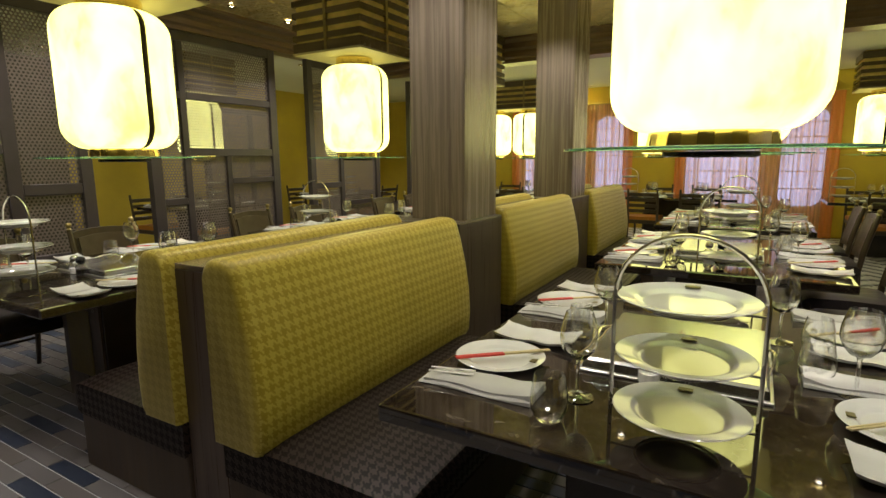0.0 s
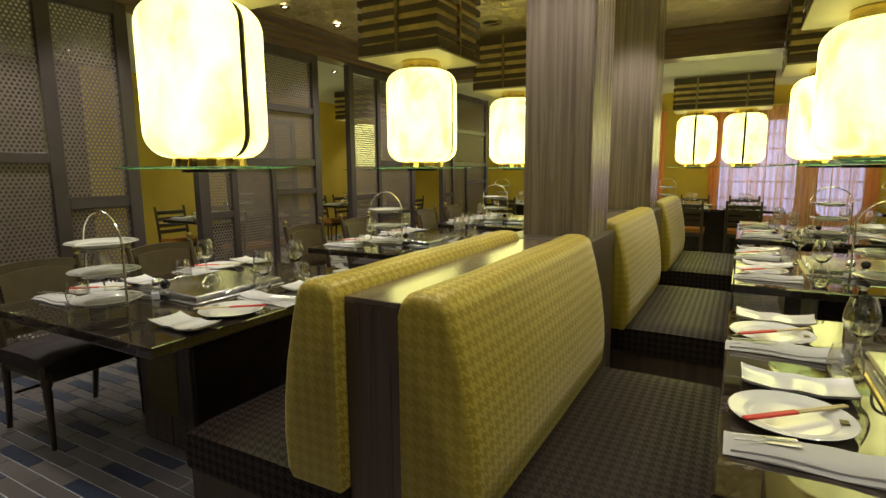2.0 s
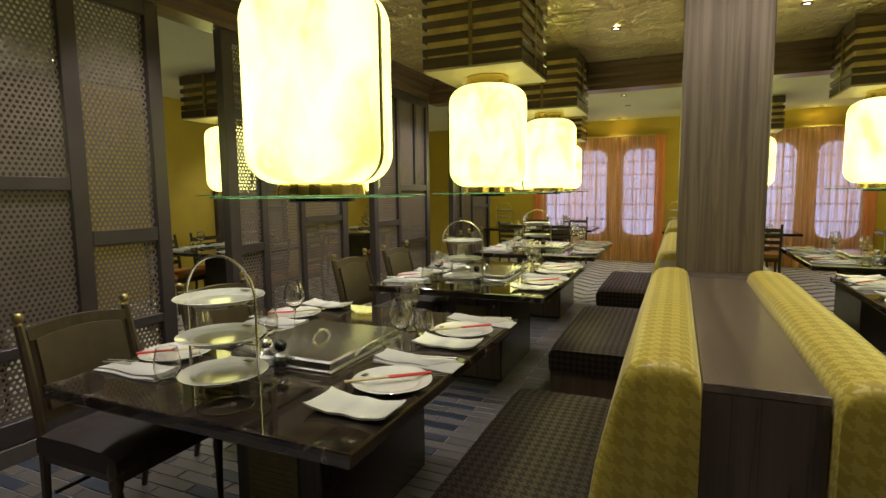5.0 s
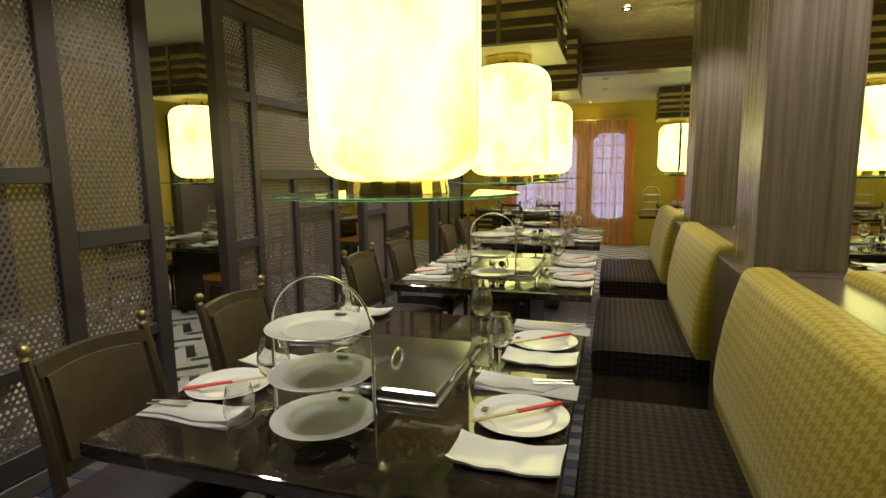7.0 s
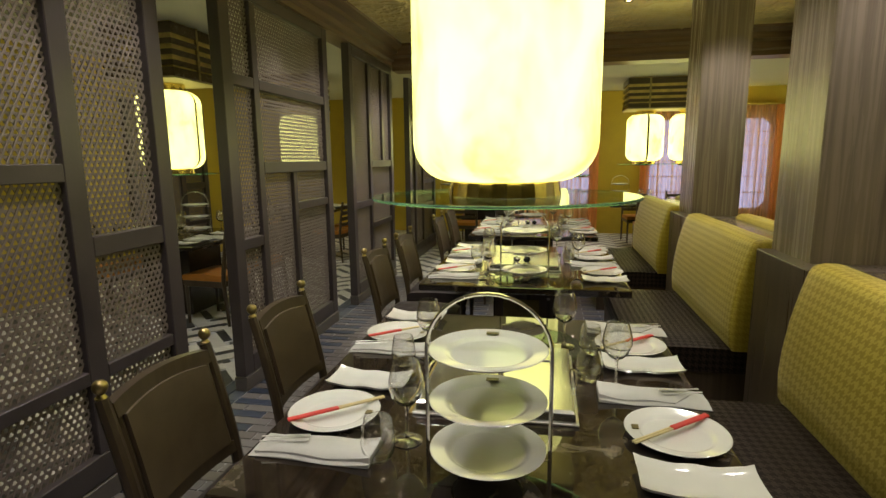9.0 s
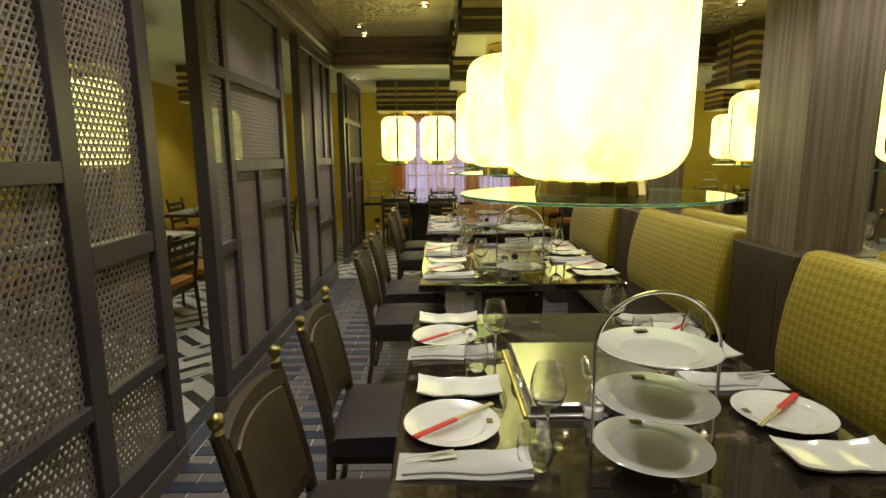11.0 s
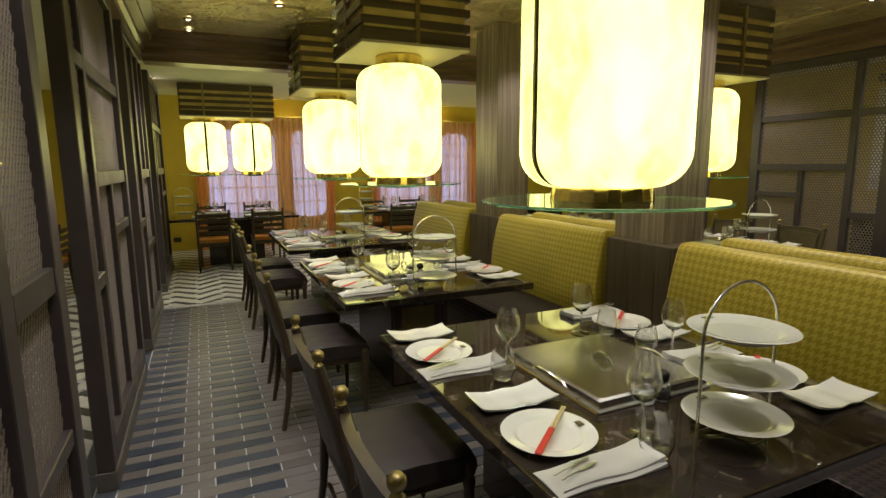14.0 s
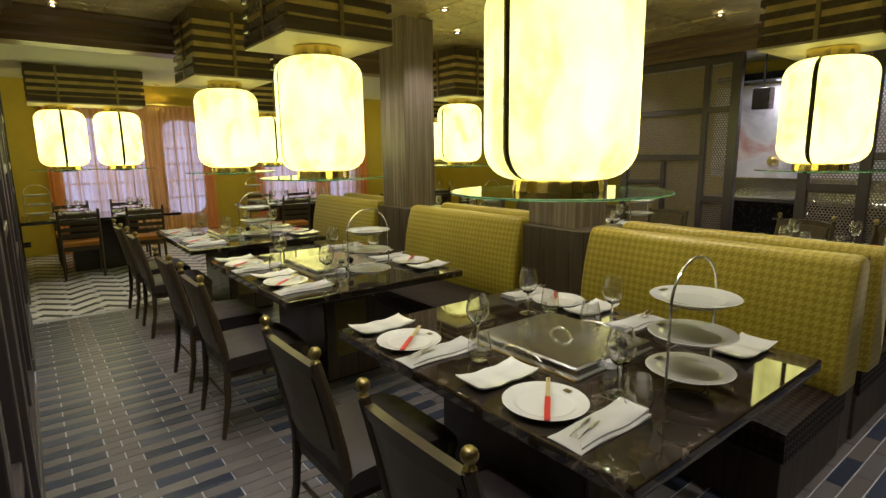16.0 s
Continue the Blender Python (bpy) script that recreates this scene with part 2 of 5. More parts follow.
M_PAD.node_tree.nodes["Principled BSDF"].inputs["Specular IOR Level"].default_value = 0.42
M_SEAT = houndstooth("seat_houndstooth", (0.0090, 0.0060, 0.0051), (0.036, 0.0242, 0.0192), 0.038, 0.6, 0.36, 0.0)
M_SEAT.node_tree.nodes["Principled BSDF"].inputs["Specular IOR Level"].default_value = 0.18
M_MARBLE = marble("dark_marble")
M_ONYX = onyx("lit_onyx")
M_BRASS = plain("brass", (0.80, 0.62, 0.25), 0.30, 1.0, 0.12, 8, 0.03)
M_VENT = plain("vent_brass", (0.22, 0.185, 0.070), 0.45, 0.4, 0.25, 20, 0.1)
M_COLLAR = plain("polished_brass", (0.90, 0.70, 0.26), 0.20, 1.0, 0.08, 8, 0.0)
M_BRONZE = plain("dark_bronze", (0.055, 0.043, 0.022), 0.32, 0.7, 0.3, 30, 0.05)
M_OLDBRASS = plain("aged_brass", (0.40, 0.32, 0.14), 0.33, 1.0, 0.3, 30, 0.1)
M_CHROME = plain("chrome", (0.80, 0.78, 0.72), 0.2, 1.0, 0.06, 10, 0.02)
M_CUTLERY = plain("cutlery_steel", (0.70, 0.69, 0.65), 0.33, 1.0, 0.1, 30, 0.03)
M_STEEL = plain("brushed_steel", (0.62, 0.62, 0.60), 0.22, 1.0, 0.05, 3, 0.02)
M_STEEL.node_tree.nodes["Principled BSDF"].inputs["Anisotropic"].default_value = 0.6
M_PORC = plain("porcelain", (0.68, 0.67, 0.635), 0.12, 0, 0.03, 5, 0.0, 0.4)
M_LINEN = plain("linen", (0.46, 0.45, 0.42), 0.85, 0, 0.06, 14, 0.5)
M_RED = plain("red_paper", (0.55, 0.035, 0.022), 0.5, 0, 0.1, 20)
M_STICK = plain("bamboo", (0.55, 0.45, 0.22), 0.5, 0, 0.15, 40)
M_DARKMARK = plain("crest_gilt", (0.16, 0.13, 0.05), 0.4, 0.4, 0.2, 40)
M_BLACK = plain("black_plastic", (0.012, 0.012, 0.014), 0.25, 0, 0.2, 20, 0.02)
M_LEATHER = plain("brown_leather", (0.085, 0.060, 0.038), 0.42, 0, 0.25, 12, 0.3)
M_BLACKLEATHER = plain("dark_leather", (0.036, 0.028, 0.028), 0.5, 0, 0.25, 12, 0.3)
M_BLACKLEATHER.node_tree.nodes["Principled BSDF"].inputs["Specular IOR Level"].default_value = 0.28
M_CHAIRWOOD = wood("chair_wood", (0.034, 0.023, 0.014), (0.078, 0.055, 0.033), "z", 0.36, 40)
M_ORANGE = plain("orange_leather", (0.42, 0.17, 0.025), 0.45, 0, 0.2, 12, 0.3)
M_PLINTH = plain("dark_laminate", (0.040, 0.031, 0.026), 0.22, 0, 0.25, 5, 0.05)
M_ENDPANEL = wood("end_panel_wood", (0.042, 0.030, 0.021), (0.094, 0.067, 0.046), "z", 0.38, 40)
M_ENDPANEL.node_tree.nodes["Principled BSDF"].inputs["Specular IOR Level"].default_value = 0.25
M_OCHRE = plain("ochre_paint", (0.47, 0.345, 0.045), 0.62, 0, 0.12, 2.5, 0.15)
M_WHITE = plain("ceiling_paint", (0.66, 0.65, 0.56), 0.7, 0, 0.06, 2, 0.1)
M_DARKWALL = plain("dark_wall", (0.05, 0.04, 0.03), 0.6, 0, 0.2, 3)
M_GROUT = plain("grout", (0.46, 0.465, 0.485), 0.8, 0, 0.2, 12)
M_TILE_B = tile_mat("brown_tile", [(0.0, (0.108, 0.093, 0.088)), (0.35, (0.138, 0.121, 0.114)), (0.7, (0.130, 0.121, 0.121)), (1.0, (0.168, 0.152, 0.144))])
M_TILE_D = tile_mat("slate_tile", [(0.0, (0.026, 0.034, 0.058)), (0.5, (0.038, 0.048, 0.080)), (1.0, (0.062, 0.071, 0.100))], 0.36)
M_TILE_W = tile_mat("white_tile", [(0.0, (0.56, 0.55, 0.50)), (1.0, (0.70, 0.69, 0.64))], 0.35)
M_TILE_K = tile_mat("black_tile", [(0.0, (0.030, 0.031, 0.034)), (1.0, (0.055, 0.056, 0.06))], 0.35)
M_TIN = tin("pressed_tin")
M_GLASS, _, GB = nodes_of("glassware")
GB.inputs["Transmission Weight"].default_value = 1.0
GB.inputs["Roughness"].default_value = 0.0
GB.inputs["IOR"].default_value = 1.33
GB.inputs["Specular IOR Level"].default_value = 1.0
GB.inputs["Coat Weight"].default_value = 1.0
GB.inputs["Coat IOR"].default_value = 1.9
GB.inputs["Coat Roughness"].default_value = 0.01
GB.inputs["Base Color"].default_value = (0.99, 0.99, 0.985, 1)
M_GLASS2 = thin_glass("green_glass", (0.86, 0.96, 0.88), 0.02, 1.5)
M_GLASSEDGE = plain("glass_edge", (0.16, 0.42, 0.30), 0.1, 0, 0.2, 10, 0)
M_GLASSEDGE.node_tree.nodes["Principled BSDF"].inputs["Transmission Weight"].default_value = 0.6
M_SHEER = sheer("sheer_curtain", (0.88, 0.53, 0.28), 0.33)
M_DRAPE = sheer("orange_drape", (0.78, 0.34, 0.12), 0.06)
M_DAY = glow("daylight", (0.56, 0.60, 1.0), WINDOW)
M_SPOT = glow("spot_lens", (1.0, 0.9, 0.68), 14.0)
# faint glow for the strips added under the kitchen hood
M_FILLSTRIP = glow("fill_strip", (0.9, 0.95, 1.0), 0.8)
M_LED_W = glow("white_led", (0.8, 0.95, 1.0), 4.0)
M_LED_R = glow("red_led", (1.0, 0.1, 0.2), 2.0)

# ---- mesh helpers ----


def part(name, bm, material, parent=None, label="", smooth=False):
    """Links a bmesh as one mesh object, under parent if there is one."""
    me = bpy.data.meshes.new(name)
    bm.to_mesh(me)
    bm.free()
    me.materials.append(material)
    if smooth:
        me.polygons.foreach_set("use_smooth", [True] * len(me.polygons))
        try:
            me.set_sharp_from_angle(angle=radians(40))
        except AttributeError:
            pass
    ob = new(name, me)
    if parent:
        ob.parent = parent
    if label:
        ob["label"] = label
    return ob


def thing(name, label, category, group=""):
    ob = new(name)
    ob.empty_display_size = 0.1
    return tagged(ob, label, category, group)


def box(bm, x0, x1, y0, y1, z0, z1, bev=0.0, seg=2):
    r = bmesh.ops.create_cube(bm, size=1.0, matrix=Matrix.LocRotScale(((x0 + x1) / 2, (y0 + y1) / 2, (z0 + z1) / 2), None, (x1 - x0, y1 - y0, z1 - z0)))
    if bev:
        edges = list({e for v in r["verts"] for e in v.link_edges})
        bmesh.ops.bevel(bm, geom=edges, offset=bev, segments=seg, profile=0.5, affect="EDGES")
    return bm


def boxed(*a, **k):
    return box(bmesh.new(), *a, **k)


def lathe(profile, seg=24, a0=0.0, a1=2 * math.pi, bm=None):
    """Turns (radius, z) pairs about z."""
    bm = bm or bmesh.new()
    full = abs(a1 - a0 - 2 * math.pi) < 1e-6
    n = seg if full else seg + 1
    rings = []
    for r, z in profile:
        rings.append([bm.verts.new((r * math.cos(a0 + (a1 - a0) * i / seg), r * math.sin(a0 + (a1 - a0) * i / seg), z)) for i in range(n)])
    for p, q in zip(rings, rings[1:]):
        for i in range(seg):
            j = (i + 1) % n
            bm.faces.new((p[i], p[j], q[j], q[i]))
    bmesh.ops.remove_doubles(bm, verts=bm.verts, dist=1e-5)
    bmesh.ops.recalc_face_normals(bm, faces=bm.faces)
    return bm


def tube(points, r, seg=8, bm=None):
    """A round bar along points."""
    bm = bm or bmesh.new()
    pts = [Vector(p) for p in points]
    rings = []
    for i, p in enumerate(pts):
        d = (pts[min(i + 1, len(pts) - 1)] - pts[max(i - 1, 0)]).normalized()
        ref = Vector((0, 1, 0)) if abs(d.y) < 0.9 else Vector((1, 0, 0))
        a = d.cross(ref).normalized()
        b = d.cross(a)
        rr = r[i] if isinstance(r, (list, tuple)) else r
        rings.append([bm.verts.new(p + rr * (a * math.cos(2 * math.pi * k / seg) + b * math.sin(2 * math.pi * k / seg))) for k in range(seg)])
    for p, q in zip(rings, rings[1:]):
        for k in range(seg):
            bm.faces.new((p[k], p[(k + 1) % seg], q[(k + 1) % seg], q[k]))
    bm.faces.new(rings[0])
    bm.faces.new(rings[-1])
    bmesh.ops.recalc_face_normals(bm, faces=bm.faces)
    return bm


def extrude_profile(profile, y0, y1, steps=1, bow=None):
    """A closed (x, z) outline drawn out along y, with bow(y share) -> (dx scale, dz)."""
    bm = bmesh.new()
    rings = []
    for i in range(steps + 1):
        t = i / steps
        sx, dz = bow(t) if bow else (1.0, 0.0)
        rings.append([bm.verts.new((x * sx, y0 + (y1 - y0) * t, z + dz)) for x, z in profile])
    n = len(profile)
    for p, q in zip(rings, rings[1:]):
        for k in range(n):
            bm.faces.new((p[k], p[(k + 1) % n], q[(k + 1) % n], q[k]))
    bm.faces.new(rings[0])
    bm.faces.new(rings[-1])
    bmesh.ops.recalc_face_normals(bm, faces=bm.faces)
    return bm


def structure(name, bm, mat, label="", category="", smooth=False):
    ob = part(name, bm, mat, None, label, smooth)
    return tagged(ob, label, category, kind="structure")


# ---- the room ----
XL, XR = -4.97, 1.63         # faces of the two rows of screens
YT, YB = 6.65, 11.0          # end of the tiled floor; back wall
CEIL, FARCEIL = 2.86, 2.76
AXIS = -1.66                 # middle of the booths
PITCH = 2.12
TY = [1.765 + PITCH * i for i in range(3)]
TXL, TXR = -3.185, -0.155

floor = structure("floor", boxed(-8.6, 3.6, -3.2, 11.2, -0.2, -0.006), M_GROUT, "tiled restaurant floor with pale grout joints", "floor")
structure("ceiling", boxed(-4.82, 1.48, -3.2, 6.42, CEIL, CEIL + 0.1), M_TIN, "bronze pressed-tin ceiling with embossed leaf panels", "ceiling")
bm = bmesh.new()
x = -4.72 + 0.61
while x < 1.35:
    box(bm, x - 0.012, x + 0.012, -3.2, 6.42, CEIL - 0.008, CEIL - 0.001)
    x += 0.61
y = 6.42 - 0.61
while y > -3:
    box(bm, -4.72, 1.38, y - 0.012, y + 0.012, CEIL - 0.012, CEIL - 0.0085)
    y -= 0.61
structure("ceiling_trim", bm, M_TIN, "bronze seams between the tin ceiling panels", "trim")
structure("ceiling_far", boxed(-8.6, 3.6, 6.86, 11.2, FARCEIL, FARCEIL + 0.1), M_WHITE, "white painted ceiling of the window bay", "ceiling")
structure("ceiling_left", boxed(-8.6, -5.16, -3.2, 6.86, FARCEIL, FARCEIL + 0.1), M_WHITE, "white painted ceiling of the side room", "ceiling")
structure("ceiling_right", boxed(1.82, 3.6, -3.2, 6.86, FARCEIL, FARCEIL + 0.1), M_WHITE, "white painted ceiling over the kitchen", "ceiling")


def cornice(name, prof, along, lo, hi, mirror=1.0, off=0.0):
    bm = bmesh.new()
    rings = []
    for s in (lo, hi):
        if along == "y":
            rings.append([bm.verts.new((off + mirror * a, s, z)) for a, z in prof])
        else:
            rings.append([bm.verts.new((s, off + mirror * a, z)) for a, z in prof])
    n = len(prof)
    for k in range(n):
        bm.faces.new((rings[0][k], rings[0][(k + 1) % n], rings[1][(k + 1) % n], rings[1][k]))
    bm.faces.new(rings[0])
    bm.faces.new(rings[1])
    bmesh.ops.recalc_face_normals(bm, faces=bm.faces)
    return structure(name, bm, M_BEAM if along == "y" else M_BEAM_X, "dark wooden cornice beam with stepped mouldings", "beam")


STEP = [(-0.19, 2.63), (0.02, 2.63), (0.02, 2.67), (0.05, 2.69), (0.05, 2.74), (0.12, 2.76), (0.12, 2.80), (0.20, 2.83), (0.20, 2.90), (-0.19, 2.90)]
cornice("beam_left", STEP, "y", -3.2, 6.86, 1.0, XL)
cornice("beam_right", STEP, "y", -3.2, 6.86, -1.0, XR)
STEPX = [(0.21, 2.58), (-0.05, 2.58), (-0.05, 2.63), (-0.08, 2.65), (-0.08, 2.72), (-0.16, 2.74), (-0.16, 2.80), (-0.25, 2.83), (-0.25, 2.90), (0.21, 2.90)]
cornice("beam_far", STEPX, "x", XL + 0.02, XR - 0.02, 1.0, YT)

# walls; the back wall has two wide windows
WIN = [(-4.42, -2.14), (-1.2, 1.06)]
bm = bmesh.new()
edges_x = [-8.6, WIN[0][0], WIN[0][1], WIN[1][0], WIN[1][1], 3.6]
for i in range(0, 6, 2):
    box(bm, edges_x[i], edges_x[i + 1], YB, YB + 0.2, 0, FARCEIL)
for a, b_ in WIN:
    box(bm, a, b_, YB, YB + 0.2, 2.25, FARCEIL)
    box(bm, a, b_, YB, YB + 0.2, 0, 0.45)
    box(bm, b_ - 0.95, b_ - 0.76, YB, YB + 0.2, 0.45, 2.25)
structure("wall_back", bm, M_OCHRE, "ochre painted wall between curtained windows", "wall")
structure("wall_left_panel", boxed(-8.6, -8.4, -3.2, 3.9, 0, FARCEIL), M_DARKWALL, "dark panelled wall of the side room", "wall")
structure("wall_left", boxed(-8.6, -8.4, 3.9, YB, 0, FARCEIL), M_OCHRE, "ochre painted wall of the side room", "wall")
structure("wall_right", boxed(3.4, 3.6, -3.2, YB, 0, FARCEIL), M_OCHRE, "ochre painted side wall behind the kitchen", "wall")
structure("wall_front", boxed(-8.6, 3.6, -3.2, -3.0, 0, CEIL), M_DARKWALL, "dark panelled wall behind the tables", "wall")
for k, (a, b_) in enumerate(WIN):
    w = tagged(new("window_%d" % (k + 1)), "wide window with rounded ochre frames, lit by daylight", "window", kind="structure")
    w.location = (0, YB, 0)
    for c0, c1, bays in ((a, b_ - 0.95, 5), (b_ - 0.76, b_, 3)):
        part("pane", boxed(c0 + 0.05, c1 - 0.05, 0.12, 0.13, 0.5, 2.2), M_DAY, w)
        bm = bmesh.new()
        box(bm, c0, c0 + 0.06, 0.03, 0.09, 0.45, 2.25)
        box(bm, c1 - 0.06, c1, 0.03, 0.09, 0.45, 2.25)
        box(bm, c0 + 0.06, c1 - 0.06, 0.03, 0.09, 0.45, 0.52)
        box(bm, c0 + 0.06, c1 - 0.06, 0.03, 0.09, 2.19, 2.25)
        for q in range(1, bays):
            xx = c0 + (c1 - c0) * q / bays
            part("glazing_bar", boxed(xx - 0.008, xx + 0.008, 0.04, 0.08, 0.52, 2.19), M_WHITE, w, "white painted glazing bar")
        for zz in (0.82, 1.12, 1.42, 1.70, 1.95):
            part("glazing_bar", boxed(c0 + 0.06, c1 - 0.06, 0.042, 0.078, zz - 0.009, zz + 0.009), M_WHITE, w, "white painted glazing bar")
        for sx, xx, zz, sz in ((1, c0 + 0.06, 2.19, -1), (-1, c1 - 0.06, 2.19, -1), (1, c0 + 0.06, 0.52, 1), (-1, c1 - 0.06, 0.52, 1)):      # rounded corners
            pts = [(xx, zz)] + [(xx + sx * 0.19 * (1 - math.sin(t * math.pi / 16)), zz + sz * 0.19 * (1 - math.cos(t * math.pi / 16))) for t in range(9)]
            for yy in (0.032, 0.088):
                vs = [bm.verts.new((px, yy, pz)) for px, pz in pts]
                bm.faces.new(vs)
        part("window_frame", bm, M_OCHRE, w)

# cloth before the windows
rng = random.Random(4)


def curtain(x0, x1, z0, z1, y, fold, depth, mat, name, label):
    bm = bmesh.new()
    n = int((x1 - x0) / fold * 8)
    rows = []
    ph = rng.uniform(0, 6)
    for j in range(5):
        z = z0 + (z1 - z0) * j / 4
        k = 1.15 - 0.3 * j / 4
        rows.append([bm.verts.new((x0 + (x1 - x0) * i / n, y + k * depth * math.sin(2 * math.pi * i / 8 + ph + 0.7 * math.sin(i * 0.21)) * (0.7 + 0.3 * math.sin(i * 0.37 + ph)), z)) for i in range(n + 1)])
    for p, q in zip(rows, rows[1:]):
        for i in range(n):
            bm.faces.new((p[i], p[i + 1], q[i + 1], q[i]))
    ob = part(name, bm, mat, None, "", True)
    return tagged(ob, label, "curtain", "window curtains")


for a, b_ in ((-4.55, -2.08), (-1.3, 1.15)):
    curtain(a, b_, 0.02, 2.41, YB - 0.14, 0.11, 0.042, M_SHEER, "sheer_curtain", "translucent orange sheer curtain over a bright window")
    for c, d in ((a - 0.01, a + 0.16), (b_ - 0.17, b_ + 0.01)):
        curtain(c, d, 0.02, 2.41, YB - 0.22, 0.09, 0.03, M_DRAPE, "side_drape", "orange drape gathered at the edge of the window")
    structure("trim", boxed(a - 0.04, b_ + 0.04, YB - 0.24, YB - 0.06, 2.415, 2.44), M_OCHRE, "slim ochre curtain rail cover", "trim")

# ---- woven cane screens ----


def cane(bm, w, z0, z1, y0, pitch=0.031, sw=0.0092):
    """Three directions of flat strips, woven so that hexagonal holes stay open."""
    h = pitch * math.sqrt(3) / 2
    y1 = y0 + w

    def strip(a, b_, xoff):
        d = (b_ - a)
        ln = d.length
        if ln < 0.01:
            return
        d /= ln
        n = Vector((-d.y, d.x)) * sw / 2
        c = [a + n, a - n, b_ - n, b_ + n]
        f = [bm.verts.new((xoff + 0.0012, p.x, p.y)) for p in c]
        g = [bm.verts.new((xoff - 0.0012, p.x, p.y)) for p in c]
        bm.faces.new(f)
        bm.faces.new(g[::-1])
        for i in (1, 3):
            bm.faces.new((f[i], f[(i + 1) % 4], g[(i + 1) % 4], g[i]))
    z = z0 + h
    while z < z1 - sw / 2:
        strip(Vector((y0, z)), Vector((y1, z)), 0.0)
        z += h
    for sgn, off in ((1, 0.0026), (-1, -0.0026)):
        t = math.tan(radians(60))
        # lines z = z0 + sgn * t * (y - c)
        span = (z1 - z0) / t
        c = y0 - span if sgn > 0 else y0
        c = math.floor(c / pitch) * pitch + (0.5 * pitch if sgn > 0 else 0.0)
        end = y1 if sgn > 0 else y1 + span
        while c < end:
            p = Vector((c, z0))
            q = Vector((c + sgn * span, z1))
            lo, hi = (p, q) if p.x < q.x else (q, p)
            if hi.x > y0 and lo.x < y1:
                if lo.x < y0:
                    k = (y0 - lo.x) / (hi.x - lo.x)
                    lo = lo + (hi - lo) * k
                if hi.x > y1:
                    k = (y1 - lo.x) / (hi.x - lo.x)
                    hi = lo + (hi - lo) * k
                strip(lo, hi, off)
            c += pitch
    return bm


def screen(name, x, y0, bars, cells, mirror=False, label="dark stained lattice screen with woven cane panels"):
    """bars and cells are (y0, y1, z0, z1) from the screen's near foot."""
    s = tagged(new(name), label, "screen", "cane screens")
    s.matrix_basis = pose(x, y0, 0)
    for k, (a, b_, c, d) in enumerate(bars):
        deep = 0.038 if k < 4 else 0.030
        part("rail" if (b_ - a) > (d - c) else "stile", boxed(-deep, deep, a, b_, c, d, bev=0.004, seg=1), M_FRAME, s)
    for a, b_, c, d in cells:
        part("cane_panel", cane(bmesh.new(), b_ - a, c, d, a), M_CANE, s, "woven cane webbing")["kind"] = "stuff"
    part("kickboard", boxed(-0.045, 0.045, 0, bars[1][1], 0.0, 0.095, bev=0.004, seg=1), M_TILE_B, s, "tiled foot")
    return s


def grid_a(w=1.60, h=2.625):
    bars = [(0, 0.11, 0.1, h), (w - 0.10, w, 0.1, h), (0.11, w - 0.1, h - 0.09, h), (0.11, w - 0.1, 0.1, 0.22),
            (0.36, 0.43, 0.22, h - 0.09), (0.11, 0.36, 1.98, 2.05), (0.43, w - 0.1, 1.98, 2.05), (0.43, w - 0.1, 1.42, 1.50),
            (0.86, 0.92, 0.22, 1.42), (0.92, w - 0.1, 1.12, 1.18), (0.11, 0.36, 0.93, 1.0)]
    cells = [(0.11, 0.36, 2.05, h - 0.09), (0.43, w - 0.1, 2.05, h - 0.09), (0.11, 0.36, 1.0, 1.98), (0.43, w - 0.1, 1.5, 1.98),
             (0.43, 0.86, 0.22, 1.42), (0.92, w - 0.1, 1.18, 1.42), (0.92, w - 0.1, 0.22, 1.12), (0.11, 0.36, 0.22, 0.93)]
    return bars, cells


def grid_b(w=1.60, h=2.625):
    a = w - 0.63
    bars = [(0, 0.1, 0.1, h), (w - 0.1, w, 0.1, h), (0.1, w - 0.1, h - 0.09, h), (0.1, w - 0.1, 0.1, 0.22),
            (a, a + 0.10, 0.22, h - 0.09), (0.1, a, 1.43, 1.505), (a + 0.10, w - 0.1, 1.10, 1.19), (0.1, a, 0.55, 0.61), (a + 0.10, w - 0.1, 0.55, 0.61)]
    cells = [(0.1, a, 1.505, h - 0.09), (0.1, a, 0.61, 1.43), (0.1, a, 0.22, 0.55), (a + 0.10, w - 0.1, 1.19, h - 0.09), (a + 0.10, w - 0.1, 0.61, 1.10), (a + 0.10, w - 0.1, 0.22, 0.55)]
    return bars, cells


def grid_c(w=1.47, h=2.625):
    bars = [(0, 0.09, 0.1, h), (w - 0.09, w, 0.1, h), (0.09, w - 0.09, h - 0.09, h), (0.09, w - 0.09, 0.1, 0.22),
            (0.58, 0.65, 0.22, h - 0.09), (0.65, w - 0.09, 1.42, 1.5), (0.09, 0.58, 1.0, 1.07), (1.05, 1.11, 1.5, h - 0.09), (0.65, w - 0.09, 0.74, 0.8)]
    cells = [(0.09, 0.58, 1.07, h - 0.09), (0.09, 0.58, 0.22, 1.0), (0.65, 1.05, 1.5, h - 0.09), (1.11, w - 0.09, 1.5, h - 0.09), (0.65, w - 0.09, 0.8, 1.42), (0.65, w - 0.09, 0.22, 0.74)]
    return bars, cells


